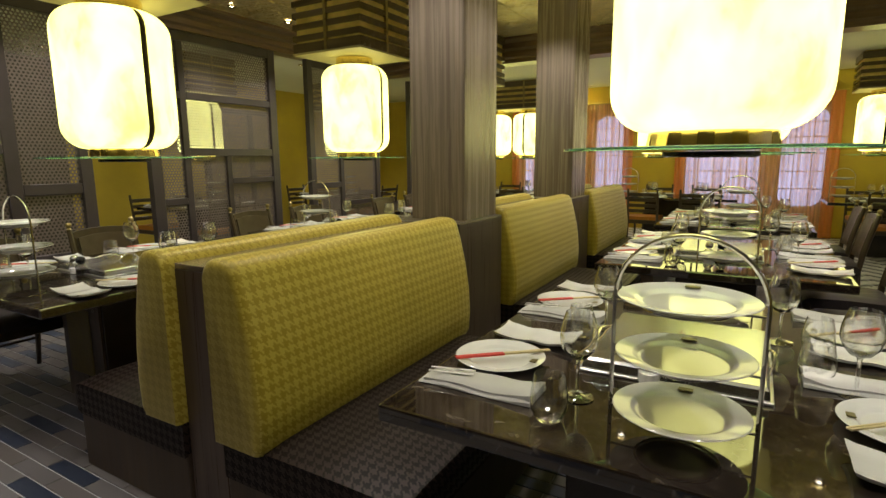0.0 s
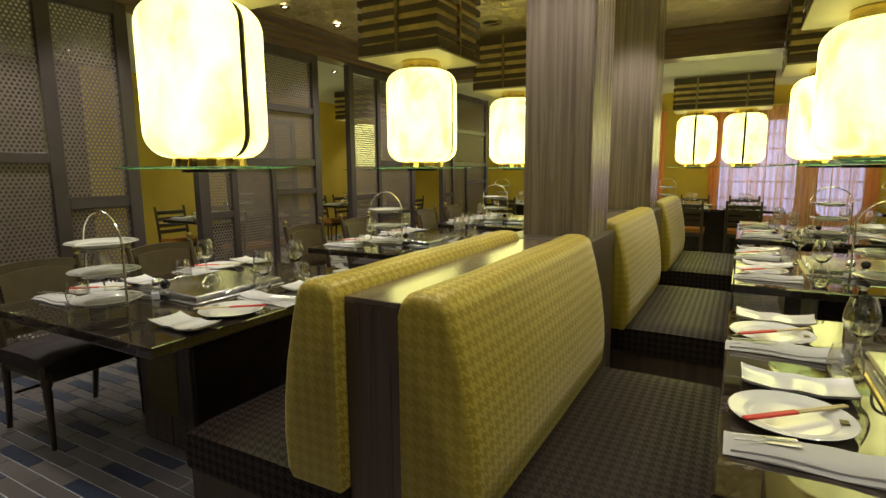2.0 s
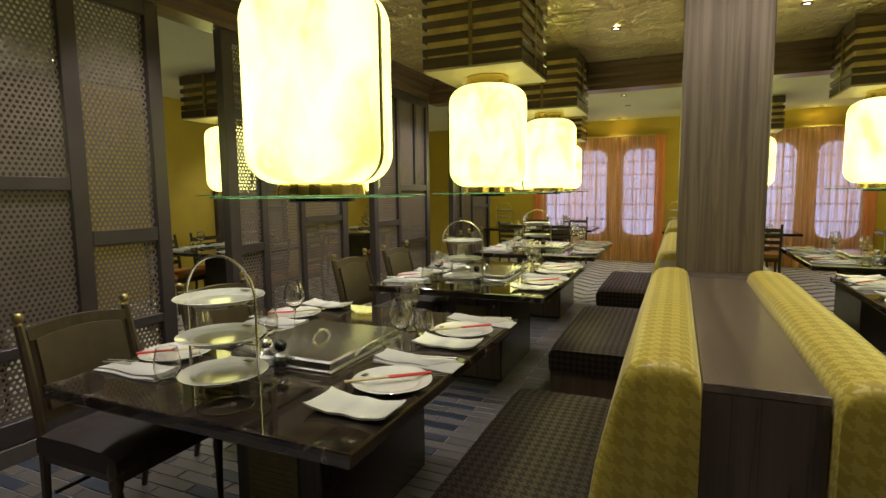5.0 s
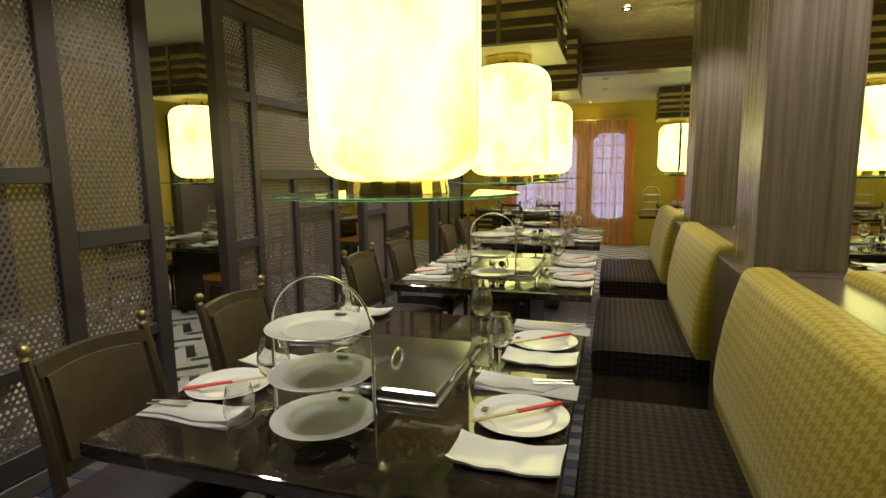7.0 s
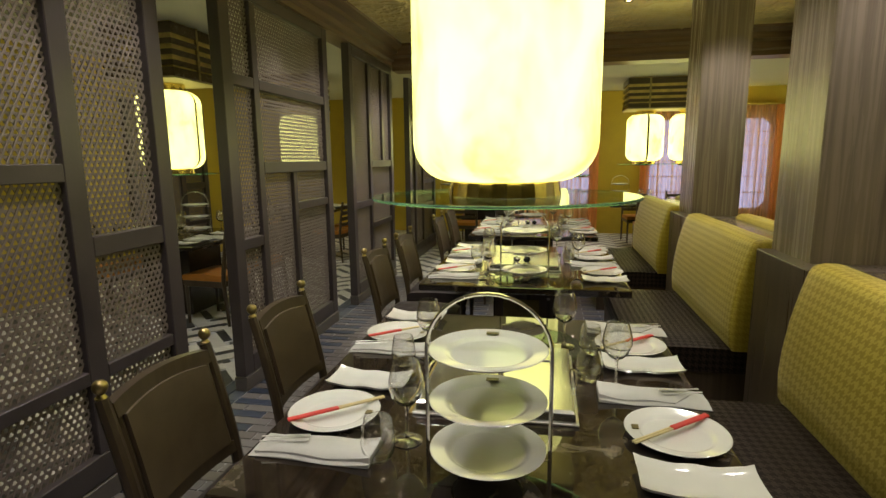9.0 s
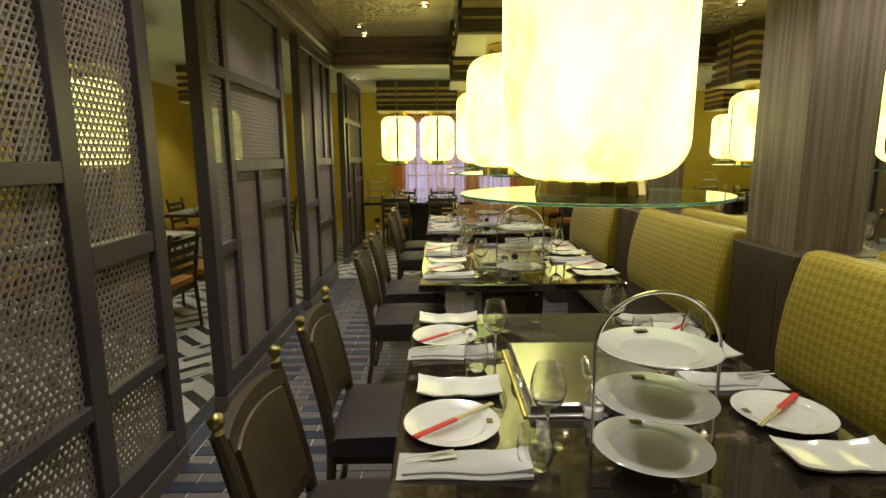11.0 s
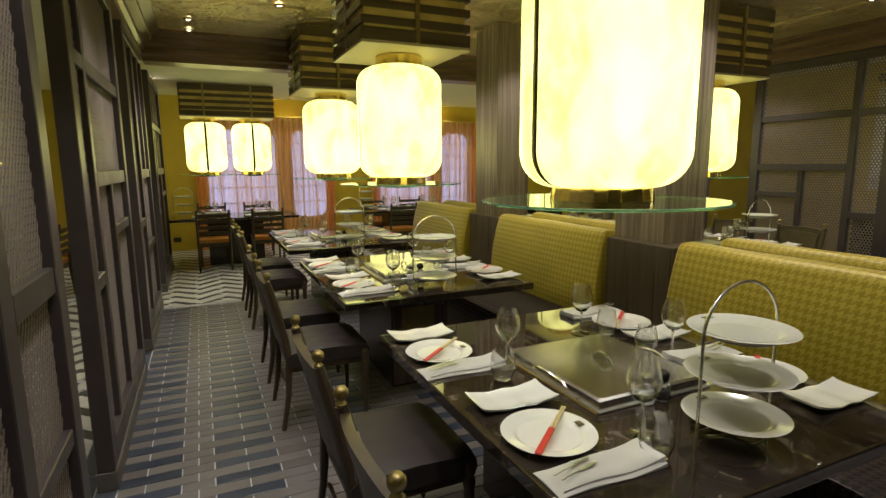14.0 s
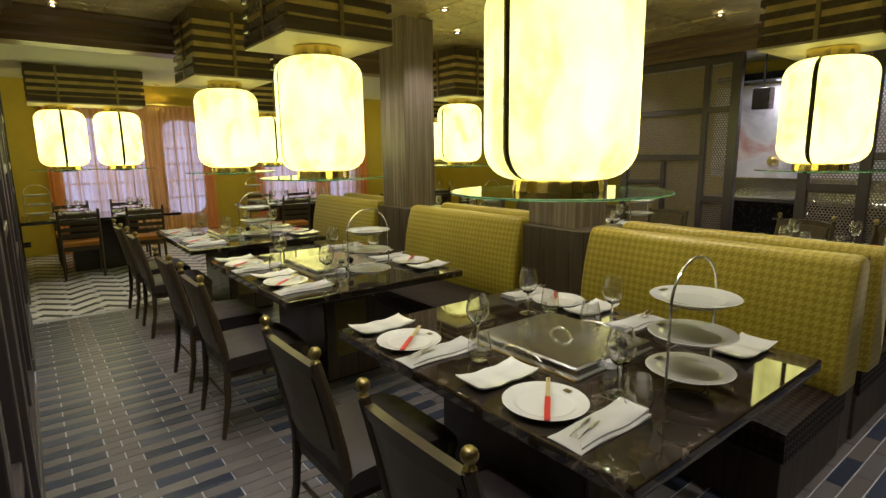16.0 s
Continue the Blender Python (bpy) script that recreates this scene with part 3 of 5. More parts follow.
XC = XL - 0.038
screen("lattice_screen", XC, 0.90, *grid_b())
screen("lattice_screen", XC, -0.95, *grid_a())
screen("lattice_screen", XC, 3.02, *grid_a())
screen("lattice_screen", XC, 5.15, *grid_c())
screen("lattice_screen", XC, 7.45, *grid_a(1.75))
XD = XR + 0.038
screen("lattice_screen", XD, 3.20, *grid_a(1.5))
screen("lattice_screen", XD, 0.85, *grid_b(1.7))
screen("lattice_screen", XD, 5.30, *grid_c(1.3))
ws = screen("wall_screen", -8.355, 6.05, *grid_b(1.6, 2.3), label="dark cane panel screen standing against the ochre wall")

# ---- columns and booths ----
for k in range(2):
    y0 = 2.62 + PITCH * k
    structure("column_%d" % (k + 1), boxed(-1.83, -1.46, y0 + 0.13, y0 + 0.575, 0, CEIL, bev=0.008), M_ZEBRA, "square column clad in streaked grey-brown wood veneer", "column")
    structure("column_base_%d" % (k + 1), boxed(AXIS - 0.250, AXIS + 0.250, y0 - 0.03, y0 + 0.560, 0, 1.005, bev=0.006), M_BASE, "dark wood-veneered base round a column", "column base")

PROFILE = [(0.0, 0.0), (0.205, 0.0), (0.224, 0.03), (0.232, 0.14), (0.225, 0.26), (0.205, 0.40), (0.175, 0.53), (0.156, 0.595), (0.149, 0.618), (0.138, 0.636), (0.122, 0.648), (0.09, 0.654), (0.045, 0.653), (0.022, 0.647), (0.008, 0.634), (0.0, 0.612)]


def pad(s, y0, y1, z):
    """A stuffed back pad: its outline drawn along y, with ends rolled in and faces a little swollen."""
    bm = bmesh.new()
    roll, rings = 0.030, []
    ends = [(roll * (1 - math.cos(a * math.pi / 10)), roll * (1 - math.sin(a * math.pi / 10))) for a in range(6)]
    span = y1 - y0
    stations = [(y0 + a, d) for a, d in ends] + [(y0 + roll + (span - 2 * roll) * k / 12, 0.0) for k in range(1, 12)] + [(y1 - a, d) for a, d in reversed(ends)]
    for y, d in stations:
        t = (y - y0) / span
        swell = 0.006 * (1 - (2 * t - 1) ** 4)
        ring = []
        for px, pz in PROFILE:
            x = max(0.0, px * (1 - d / 0.24) + (swell if px > 0.1 else 0.0))
            zz = pz - d * (pz / 0.654) if pz > 0.3 else pz + d * 0.3
            ring.append(bm.verts.new((s * x, y, z + zz + 0.0015 * math.sin(y * 9 + px * 20))))
        rings.append(ring)
    n = len(PROFILE)
    for p, q in zip(rings, rings[1:]):
        for k in range(n):
            bm.faces.new((p[k], p[(k + 1) % n], q[(k + 1) % n], q[k]))
    bm.faces.new(rings[0])
    bm.faces.new(rings[-1])
    bmesh.ops.recalc_face_normals(bm, faces=bm.faces)
    return bm


def booth(y0, side):
    """One side of a booth: plinth, seat cushion and tall upholstered back. side 1 faces +x."""
    b = thing("booth_bench", "upholstered booth bench with yellow houndstooth back and dark seat", "bench", "booth benches")
    b.matrix_basis = pose(AXIS + side * 0.113, y0, 0)
    s = side
    o = sorted((s * 0.002, s * 0.768))
    part("plinth", boxed(o[0], o[1], 0.065, 1.45, 0.0, 0.268, bev=0.006), M_ENDPANEL, b, "dark wooden plinth")
    ft = [(s * 0.003, 0.270), (s * 0.766, 0.270), (s * 0.774, 0.280), (s * 0.778, 0.340), (s * 0.778, 0.380), (s * 0.768, 0.402), (s * 0.735, 0.413), (s * 0.40, 0.418), (s * 0.003, 0.414)]
    part("seat_cushion", extrude_profile(ft, 0.055, 1.465, 14, lambda t: (1.0, -0.016 * max(0, 1 - min(t, 1 - t) * 16) ** 2)), M_SEAT, b, "dark brown houndstooth seat", True)
    part("backrest", pad(s, 0.028, 1.52, 0.394), M_PAD, b, "mustard houndstooth back pad", True)
    return b


for k in range(3):
    y0 = 1.045 + PITCH * k
    for s in (1, -1):
        booth(y0, s)
    y1 = y0 + (1.52 if k < 2 else 1.55)
    dv = structure("partition_%d" % (k + 1), boxed(AXIS - 0.109, AXIS + 0.109, y0 + 0.078, y1, 0.0, 0.984), M_PART, "wood-veneered partition between two back-to-back booths", "partition")
    part("cap", boxed(AXIS - 0.109, AXIS + 0.109, y0 + 0.078, y1, 0.9845, 1.004, bev=0.002, seg=1), M_ZEBRA_Y, dv, "glossy veneered top")

# ---- tables ----


def table_top(bm, w, d, z0, z1):
    """Slab with a bevelled, slightly chipped edge."""
    box(bm, -w / 2, w / 2, -d / 2, d / 2, z0, z1, bev=0.007, seg=2)
    return bm


def dining_table():
    t = thing("dining_table", "dark polished marble table with built-in griddle on a boxed pedestal", "table", "griddle tables")
    part("tabletop", table_top(bmesh.new(), 1.26, 1.52, 0.705, 0.75), M_MARBLE, t, "polished dark brown marble")
    part("pedestal", boxed(-0.21, 0.21, -0.31, 0.52, 0.0, 0.70, bev=0.004, seg=1), M_PLINTH, t, "dark boxed pedestal")
    part("end_panel", boxed(-0.20, 0.20, -0.3245, -0.3105, 0.02, 0.69), M_BASE, t, "veneered end panel")
    part("vent_grille", boxed(-0.14, 0.10, -0.331, -0.325, 0.18, 0.56, bev=0.003, seg=1), M_VENT, t, "perforated brass vent panel")
    bm = bmesh.new()
    for j in range(16):
        box(bm, -0.13, 0.09, -0.3325, -0.3312, 0.195 + j * 0.0225, 0.212 + j * 0.0225)
    part("louvre", bm, M_VENT, t)
    part("lock", tube([(0.16, -0.325, 0.57), (0.16, -0.332, 0.57)], 0.011, 10), M_CHROME, t, "small chrome lock")
    return t


def griddle_lid():
    t = thing("griddle_lid", "brushed steel griddle lid with an arched handle", "lid", "griddle lids")
    part("rim", boxed(-0.245, 0.245, -0.275, 0.275, 0.0, 0.008, bev=0.002, seg=1), M_CUTLERY, t, "bright steel rim")
    bm = bmesh.new()
    lo = [bm.verts.new((sx * 0.236, sy * 0.265, 0.0085)) for sx, sy in ((-1, -1), (1, -1), (1, 1), (-1, 1))]
    mi = [bm.verts.new((sx * 0.234, sy * 0.263, 0.033)) for sx, sy in ((-1, -1), (1, -1), (1, 1), (-1, 1))]
    hi = [bm.verts.new((sx * 0.226, sy * 0.255, 0.040)) for sx, sy in ((-1, -1), (1, -1), (1, 1), (-1, 1))]
    for p, q in ((lo, mi), (mi, hi)):
        for k in range(4):
            bm.faces.new((p[k], p[(k + 1) % 4], q[(k + 1) % 4], q[k]))
    bm.faces.new(hi)
    part("cover", bm, M_STEEL, t)
    pts = [(0.0, -0.055 + 0.11 * i / 12, 0.039 + 0.035 * math.sin(math.pi * i / 12) ** 0.6) for i in range(13)]
    part("handle", tube(pts, 0.006, 8), M_CHROME, t, "arched steel handle", True)
    for sd in (-1, 1):
        loop = [(sd * (0.236 + 0.014 * math.sin(math.pi * i / 10)), -0.10 + 0.2 * i / 10, 0.016 + 0.028 * math.sin(math.pi * i / 10) ** 0.5) for i in range(11)]
        part("side_loop", tube(loop, 0.0045, 6), M_CHROME, t, "bent steel side loop", True)
    part("side_bar", boxed(-0.256, -0.247, -0.27, 0.27, 0.0, 0.006), M_BRASS, t, "thin brass strip")
    return t


PLATE = [(0.0, 0.004), (0.05, 0.003), (0.078, 0.003), (0.082, 0.0), (0.086, 0.003), (0.10, 0.012), (0.135, 0.021), (0.1365, 0.0225), (0.1345, 0.0243), (0.131, 0.0232), (0.104, 0.0172), (0.099, 0.0160), (0.092, 0.0102), (0.087, 0.0081), (0.083, 0.0076), (0.0, 0.0075)]


def plate():
    t = thing("dinner_plate", "round white porcelain plate with a small gilt crest", "plate", "dinner plates")
    part("dish", lathe(PLATE, 40), M_PORC, t, "", True)
    part("crest", boxed(0.098, 0.116, -0.012, 0.012, 0.0215, 0.0235), M_DARKMARK, t, "small gilt crest")
    return t


def serving_dish():
    bm = bmesh.new()
    n, m = 14, 8
    top, bot = [], []
    for i in range(n + 1):
        u = i / n * 2 - 1
        tr, br = [], []
        for j in range(m + 1):
            v = j / m * 2 - 1
            z = 0.010 + 0.016 * abs(u) ** 5 + 0.007 * abs(v) ** 5 + 0.002 * math.cos(u * 9)
            wx = u * 0.135 * (1 + 0.02 * v * v)
            wy = v * 0.068 * (1 + 0.05 * u * u)
            tr.append(bm.verts.new((wx, wy, z)))
            br.append(bm.verts.new((wx * 0.97, wy * 0.95, max(0.0, z - 0.009))))
        top.append(tr)
        bot.append(br)
    for i in range(n):
        for j in range(m):
            bm.faces.new((top[i][j], top[i + 1][j], top[i + 1][j + 1], top[i][j + 1]))
            bm.faces.new((bot[i][j + 1], bot[i + 1][j + 1], bot[i + 1][j], bot[i][j]))
    for i in range(n):
        bm.faces.new((bot[i][0], bot[i + 1][0], top[i + 1][0], top[i][0]))
        bm.faces.new((top[i][m], top[i + 1][m], bot[i + 1][m], bot[i][m]))
    for j in range(m):
        bm.faces.new((top[0][j], top[0][j + 1], bot[0][j + 1], bot[0][j]))
        bm.faces.new((bot[n][j], bot[n][j + 1], top[n][j + 1], top[n][j]))
    ob = part("serving_dish", bm, M_PORC, None, "", True)
    return tagged(ob, "white porcelain rectangular dish with upturned ends", "dish", "serving dishes")


def napkin():
    """Folded linen: a flat lower fold and a rolled upper one, pinched to one end."""
    t = thing("napkin", "folded white linen napkin lying flat on dark marble", "napkin", "napkins")
    r = random.Random(11)

    def sheet(w, d, z0, th, curl, dx=0.0):
        bm = bmesh.new()
        n, m = 16, 8
        g = []
        for i in range(n + 1):
            u = i / n * 2 - 1
            row = []
            for j in range(m + 1):
                v = j / m * 2 - 1
                z = z0 + th * (1 - abs(v) ** 6) * (1 - abs(u) ** 10) + curl * max(0, u) ** 3 + 0.0018 * math.sin(5 * u + 3 * v) + r.uniform(-0.0006, 0.0006)
                row.append(bm.verts.new((dx + u * w / 2 + (0.045 * v * (0.5 - u / 2) if dx else 0.0), v * d / 2 * (1 + 0.05 * math.sin(3 * u)), z)))
            g.append(row)
        for i in range(n):
            for j in range(m):
                bm.faces.new((g[i][j], g[i + 1][j], g[i + 1][j + 1], g[i][j + 1]))
        rim = [e for e in bm.edges if e.is_boundary]
        ex = bmesh.ops.extrude_edge_only(bm, edges=rim)
        for vtx in [q for q in ex["geom"] if isinstance(q, bmesh.types.BMVert)]:
            vtx.co.z = max(0.0005, min(vtx.co.z - 0.002, z0 * 0.2 + 0.0005))
        return bm
    part("lower_fold", sheet(0.33, 0.118, 0.004, 0.010, 0.006), M_LINEN, t, "", True)
    part("upper_fold", sheet(0.27, 0.100, 0.015, 0.009, 0.010, 0.03), M_LINEN, t, "", True)
    return t


def cutlery():
    t = thing("cutlery", "steel knife and fork lying on a napkin", "cutlery", "cutlery")
    for k, yy in enumerate((-0.012, 0.012)):
        bm = bmesh.new()
        box(bm, -0.085, -0.02, yy - 0.003, yy + 0.003, 0.0, 0.0035, bev=0.0015, seg=1)
        box(bm, -0.0201, 0.045, yy - (0.005 if k else 0.007), yy + 0.005, 0.0005, 0.003, bev=0.001, seg=1)
        part("knife" if k else "fork", bm, M_CUTLERY, t)
    return t


def chopsticks():
    t = thing("chopsticks", "wooden chopsticks in a red paper sleeve resting on a plate", "chopsticks", "chopsticks")
    part("sleeve", boxed(-0.15, 0.0, -0.009, 0.009, 0.0, 0.0065, bev=0.0015, seg=1), M_RED, t, "red paper sleeve")
    for yy in (-0.004, 0.004):
        part("stick", boxed(0.001, 0.148, yy - 0.0032, yy + 0.0032, 0.0005, 0.006, bev=0.001, seg=1), M_STICK, t, "pale wooden stick")
    return t


def wine_glass():
    prof = [(0.0, 0.0), (0.036, 0.0), (0.036, 0.0015), (0.02, 0.004), (0.006, 0.009), (0.0042, 0.02), (0.0038, 0.075), (0.006, 0.088), (0.02, 0.095), (0.034, 0.112), (0.041, 0.135), (0.040, 0.155), (0.034, 0.18), (0.0285, 0.197), (0.0272, 0.197), (0.0325, 0.18), (0.0385, 0.155), (0.0395, 0.135), (0.0325, 0.113), (0.018, 0.098), (0.0, 0.094)]
    ob = part("wine_glass", lathe([(r * 1.18, z * 1.16) for r, z in prof], 24), M_GLASS, None, "", True)
    ob.visible_shadow = False
    return tagged(ob, "clear stemmed wine glass, empty", "wine glass", "wine glasses")


def tumbler():
    prof = [(0.0, 0.0), (0.024, 0.0), (0.031, 0.006), (0.040, 0.026), (0.0425, 0.045), (0.040, 0.068), (0.035, 0.092), (0.0325, 0.103), (0.0312, 0.103), (0.0335, 0.092), (0.0385, 0.068), (0.041, 0.045), (0.0385, 0.028), (0.029, 0.012), (0.0, 0.009)]
    ob = part("tumbler", lathe([(r * 1.08, z * 1.1) for r, z in prof], 24), M_GLASS, None, "", True)
    ob.visible_shadow = False
    return tagged(ob, "clear rounded stemless water glass, empty", "tumbler", "water glasses")


def tier_stand():
    t = thing("tiered_stand", "three-tier cake stand of white plates in a chrome hoop", "stand", "tiered stands")
    sc = 1.03
    for z in (0.050, 0.174, 0.299):
        pl = part("plate", lathe([(r * sc, z + h * 0.9) for r, h in PLATE], 40), M_PORC, t, "round white plate", True)
        part("crest", boxed(-0.016, 0.016, 0.103, 0.119, z + 0.0195, z + 0.0215), M_DARKMARK, pl, "small gilt crest")
        bm = bmesh.new()
        pts = [(0.088 * math.cos(a * math.pi / 12), 0.088 * math.sin(a * math.pi / 12), z - 0.003) for a in range(25)]
        tube(pts, 0.003, 6, bm)
        for s in (-1, 1):
            tube([(s * 0.088, 0, z - 0.003), (s * 0.148, 0, z - 0.003)], 0.003, 6, bm)
        part("ring_support", bm, M_CHROME, t, "chrome support ring", True)
    hoop = [(-0.148, 0, 0.0), (-0.148, 0, 0.10), (-0.148, 0, 0.31)] + [(-0.148 * math.cos(a * math.pi / 18), 0, 0.31 + 0.14 * math.sin(a * math.pi / 18)) for a in range(1, 18)] + [(0.148, 0, 0.31), (0.148, 0, 0.10), (0.148, 0, 0.0)]
    part("hoop", tube(hoop, 0.0048, 8), M_CHROME, t, "chrome hoop handle", True)
    return t


def sauce_jar(black):
    t = thing("sauce_jar" if black else "salt_cellar", "small glass sauce bottle with a black ball stopper" if black else "small glass condiment jar with a steel top", "jar", "condiment jars")
    jar = part("jar", lathe([(0.0, 0.0), (0.026, 0.0), (0.029, 0.005), (0.029, 0.045), (0.022, 0.055), (0.02, 0.06), (0.0, 0.06)], 18), M_GLASS, t, "", True)
    jar.visible_shadow = False
    part("filling", lathe([(0.0, 0.004), (0.025, 0.004), (0.025, 0.03), (0.0, 0.03)], 16), M_BLACK if black else M_PORC, t)
    part("stopper", lathe([(0.0, 0.0605), (0.012, 0.061), (0.021, 0.068), (0.024, 0.08), (0.021, 0.092), (0.012, 0.1), (0.0, 0.102)], 16), M_BLACK if black else M_CHROME, t, "", True)
    return t


def place(proto, used, m):
    """The first use moves the thing itself; later ones copy it."""
    if id(proto) not in used:
        used.add(id(proto))
        proto.matrix_basis = m
        return proto
    return copy_thing(proto, m)


USED = set()
P_TABLE, P_LID, P_PLATE, P_DISH, P_NAPKIN, P_CUT, P_CHOP = dining_table(), griddle_lid(), plate(), serving_dish(), napkin(), cutlery(), chopsticks()
P_WINE, P_TUMB, P_TIER, P_JARB, P_JARW = wine_glass(), tumbler(), tier_stand(), sauce_jar(True), sauce_jar(False)
rng = random.Random(21)
# plate, napkin, dish, wine glass, tumbler: offsets from the table's middle; turn of the setting
SETS = [
    ((-0.475, -0.345), (-0.450, -0.535), (-0.445, -0.100), (-0.225, -0.445), (-0.275, -0.545), 0),
    ((-0.485, 0.395), (-0.465, 0.225), (-0.465, 0.645), (-0.298, 0.170), (-0.375, 0.075), 0),
    ((0.495, -0.305), (0.475, -0.065), (0.495, -0.530), (0.372, -0.005), (0.292, 0.055), 180),
    ((0.475, 0.395), (0.485, 0.615), (0.485, 0.190), (0.216, 0.372), (0.315, 0.315), 180),
]


def lay(cx, cy, z=0.75, n=4, exact=False):
    j = 0.0 if exact else 0.012
    for pl, na, di, wi, tu, turn in SETS[:n]:
        def at(o, dz=0.001, rz=0.0):
            return pose(cx + o[0] + rng.uniform(-j, j), cy + o[1] + rng.uniform(-j, j), z + dz, 0, 0, rz)
        w = rng.uniform(-4, 4) * (0.3 if exact else 1)
        p = at(pl, 0.001, turn + w)
        place(P_PLATE, USED, p)
        q = p.translation
        place(P_CHOP, USED, pose(q.x + (0.012 if not turn else -0.012), q.y, q.z + 0.0245, 0, 0, turn + 41 + w))
        na_m = at(na, 0.001, turn + w * 0.8)
        place(P_NAPKIN, USED, na_m)
        c = na_m @ Matrix.Translation((-0.065, 0, 0.0285))
        place(P_CUT, USED, Matrix.Translation(c.translation) @ pose(0, 0, 0, 0, 0, turn + w + 14))
        place(P_DISH, USED, at(di, 0.001, turn + w * 1.3))
        if cx == TXR:      # the glasses stand a little further along here
            wi = (wi[0] + (0.05 if turn else 0.025), wi[1] - (0.11 if turn else 0.03))
            tu = (tu[0] + 0.05, tu[1] - (0.11 if turn else 0.08))
        place(P_WINE, USED, at(wi))
        place(P_TUMB, USED, at(tu))


def griddle_set(cx, cy, exact=False):
    place(P_TABLE, USED, pose(cx, cy, 0, 0, 0, 0 if cx == TXL else 180))
    place(P_LID, USED, pose(cx - 0.005, cy - 0.02, 0.751))
    lay(cx, cy, exact=exact)
    place(P_TIER, USED, pose(cx + (0.007 if cx == TXL else 0.052), cy - (0.558 if cx == TXL else 0.57), 0.751))
    place(P_JARB, USED, pose(cx + 0.013, cy - 0.291, 0.751))
    place(P_JARW, USED, pose(cx - 0.055, cy - 0.29, 0.751))


for y in TY:
    griddle_set(TXL, y, y == TY[0])
for y in TY:
    griddle_set(TXR, y, y == TY[0])

# ---- chairs ----


def finial_chair():
    """Faces +x; origin on the floor under the middle of the seat."""
    c = thing("dining_chair", "dark wooden dining chair with leather back and brass ball finials", "chair", "chairs beside the griddle tables")
    seat = [(-0.235, 0.40), (0.235, 0.40), (0.245, 0.42), (0.24, 0.455), (0.20, 0.475), (0.0, 0.482), (-0.20, 0.475), (-0.235, 0.455)]
    part("seat", extrude_profile(seat, -0.245, 0.245, 8, lambda t: (1.0, -0.014 * max(0, 1 - min(t, 1 - t) * 8) ** 2)), M_BLACKLEATHER, c, "dark leather seat", True)
    bm = bmesh.new()
    box(bm, -0.225, 0.225, -0.232, 0.232, 0.345, 0.399, bev=0.004, seg=1)
    part("seat_frame", bm, M_CHAIRWOOD, c)

    def back_x(z):
        return -0.225 - 0.10 * max(0, (z - 0.42) / 0.48) ** 1.3
    for s in (-1, 1):
        zs = [0.0, 0.2, 0.42, 0.55, 0.7, 0.82, 0.885]
        pts = [(-0.225 - 0.05 * max(0, (0.42 - z) / 0.42) ** 2 if z < 0.42 else back_x(z), s * 0.222, z) for z in zs]
        part("back_leg", tube(pts, [0.014, 0.017, 0.021, 0.021, 0.02, 0.019, 0.018], 8), M_CHAIRWOOD, c, "", True)
        fin = [(0.0, 0.0), (0.013, 0.0), (0.016, 0.006), (0.011, 0.012), (0.009, 0.016), (0.013, 0.019), (0.0185, 0.027), (0.0205, 0.036), (0.0185, 0.045), (0.012, 0.053), (0.0, 0.056)]
        bm = lathe(fin, 14)
        bmesh.ops.translate(bm, verts=bm.verts, vec=(back_x(0.885), s * 0.222, 0.884))
        part("finial", bm, M_OLDBRASS, c, "brass ball finial", True)
        prof = [(0.010, 0.0), (0.013, 0.02), (0.017, 0.2), (0.022, 0.3), (0.018, 0.32), (0.025, 0.335), (0.025, 0.36), (0.019, 0.37), (0.026, 0.385), (0.027, 0.41), (0.02, 0.43), (0.0, 0.435)]
        bm = lathe(prof, 12)
        bmesh.ops.translate(bm, verts=bm.verts, vec=(0.215, s * 0.232, 0))
        part("front_leg", bm, M_CHAIRWOOD, c, "turned wooden leg", True)

    def curved(z0, z1, th, yw, bowd):
        bm = bmesh.new()
        n, m = 10, 6
        f, g = [], []
        for i in range(n + 1):
            yy = -yw + 2 * yw * i / n
            fr, gr = [], []
            for j in range(m + 1):
                z = z0 + (z1 - z0) * j / m
                bx = back_x(z) - bowd * (1 - (yy / yw) ** 2)
                zz = z + (0.018 * (1 - (yy / yw) ** 2) * (j / m))
                fr.append(bm.verts.new((bx + th / 2, yy, zz)))
                gr.append(bm.verts.new((bx - th / 2, yy, zz)))
            f.append(fr)
            g.append(gr)
        for i in range(n):
            for j in range(m):
                bm.faces.new((f[i][j], f[i + 1][j], f[i + 1][j + 1], f[i][j + 1]))
                bm.faces.new((g[i][j + 1], g[i + 1][j + 1], g[i + 1][j], g[i][j]))
            bm.faces.new((f[i][m], f[i + 1][m], g[i + 1][m], g[i][m]))
            bm.faces.new((g[i][0], g[i + 1][0], f[i + 1][0], f[i][0]))
        for j in range(m):
            bm.faces.new((g[0][j], f[0][j], f[0][j + 1], g[0][j + 1]))
            bm.faces.new((f[n][j], g[n][j], g[n][j + 1], f[n][j + 1]))
        return bm
    part("top_rail", curved(0.825, 0.868, 0.030, 0.205, 0.022), M_CHAIRWOOD, c, "curved wooden top rail", True)
    part("lower_rail", curved(0.50, 0.54, 0.028, 0.205, 0.022), M_CHAIRWOOD, c, "", True)
    for s in (-1, 1):
        zs = [0.54, 0.68, 0.825]
        part("side_rail", tube([(back_x(z) - 0.003, s * 0.192, z) for z in zs], 0.012, 6), M_CHAIRWOOD, c, "", True)
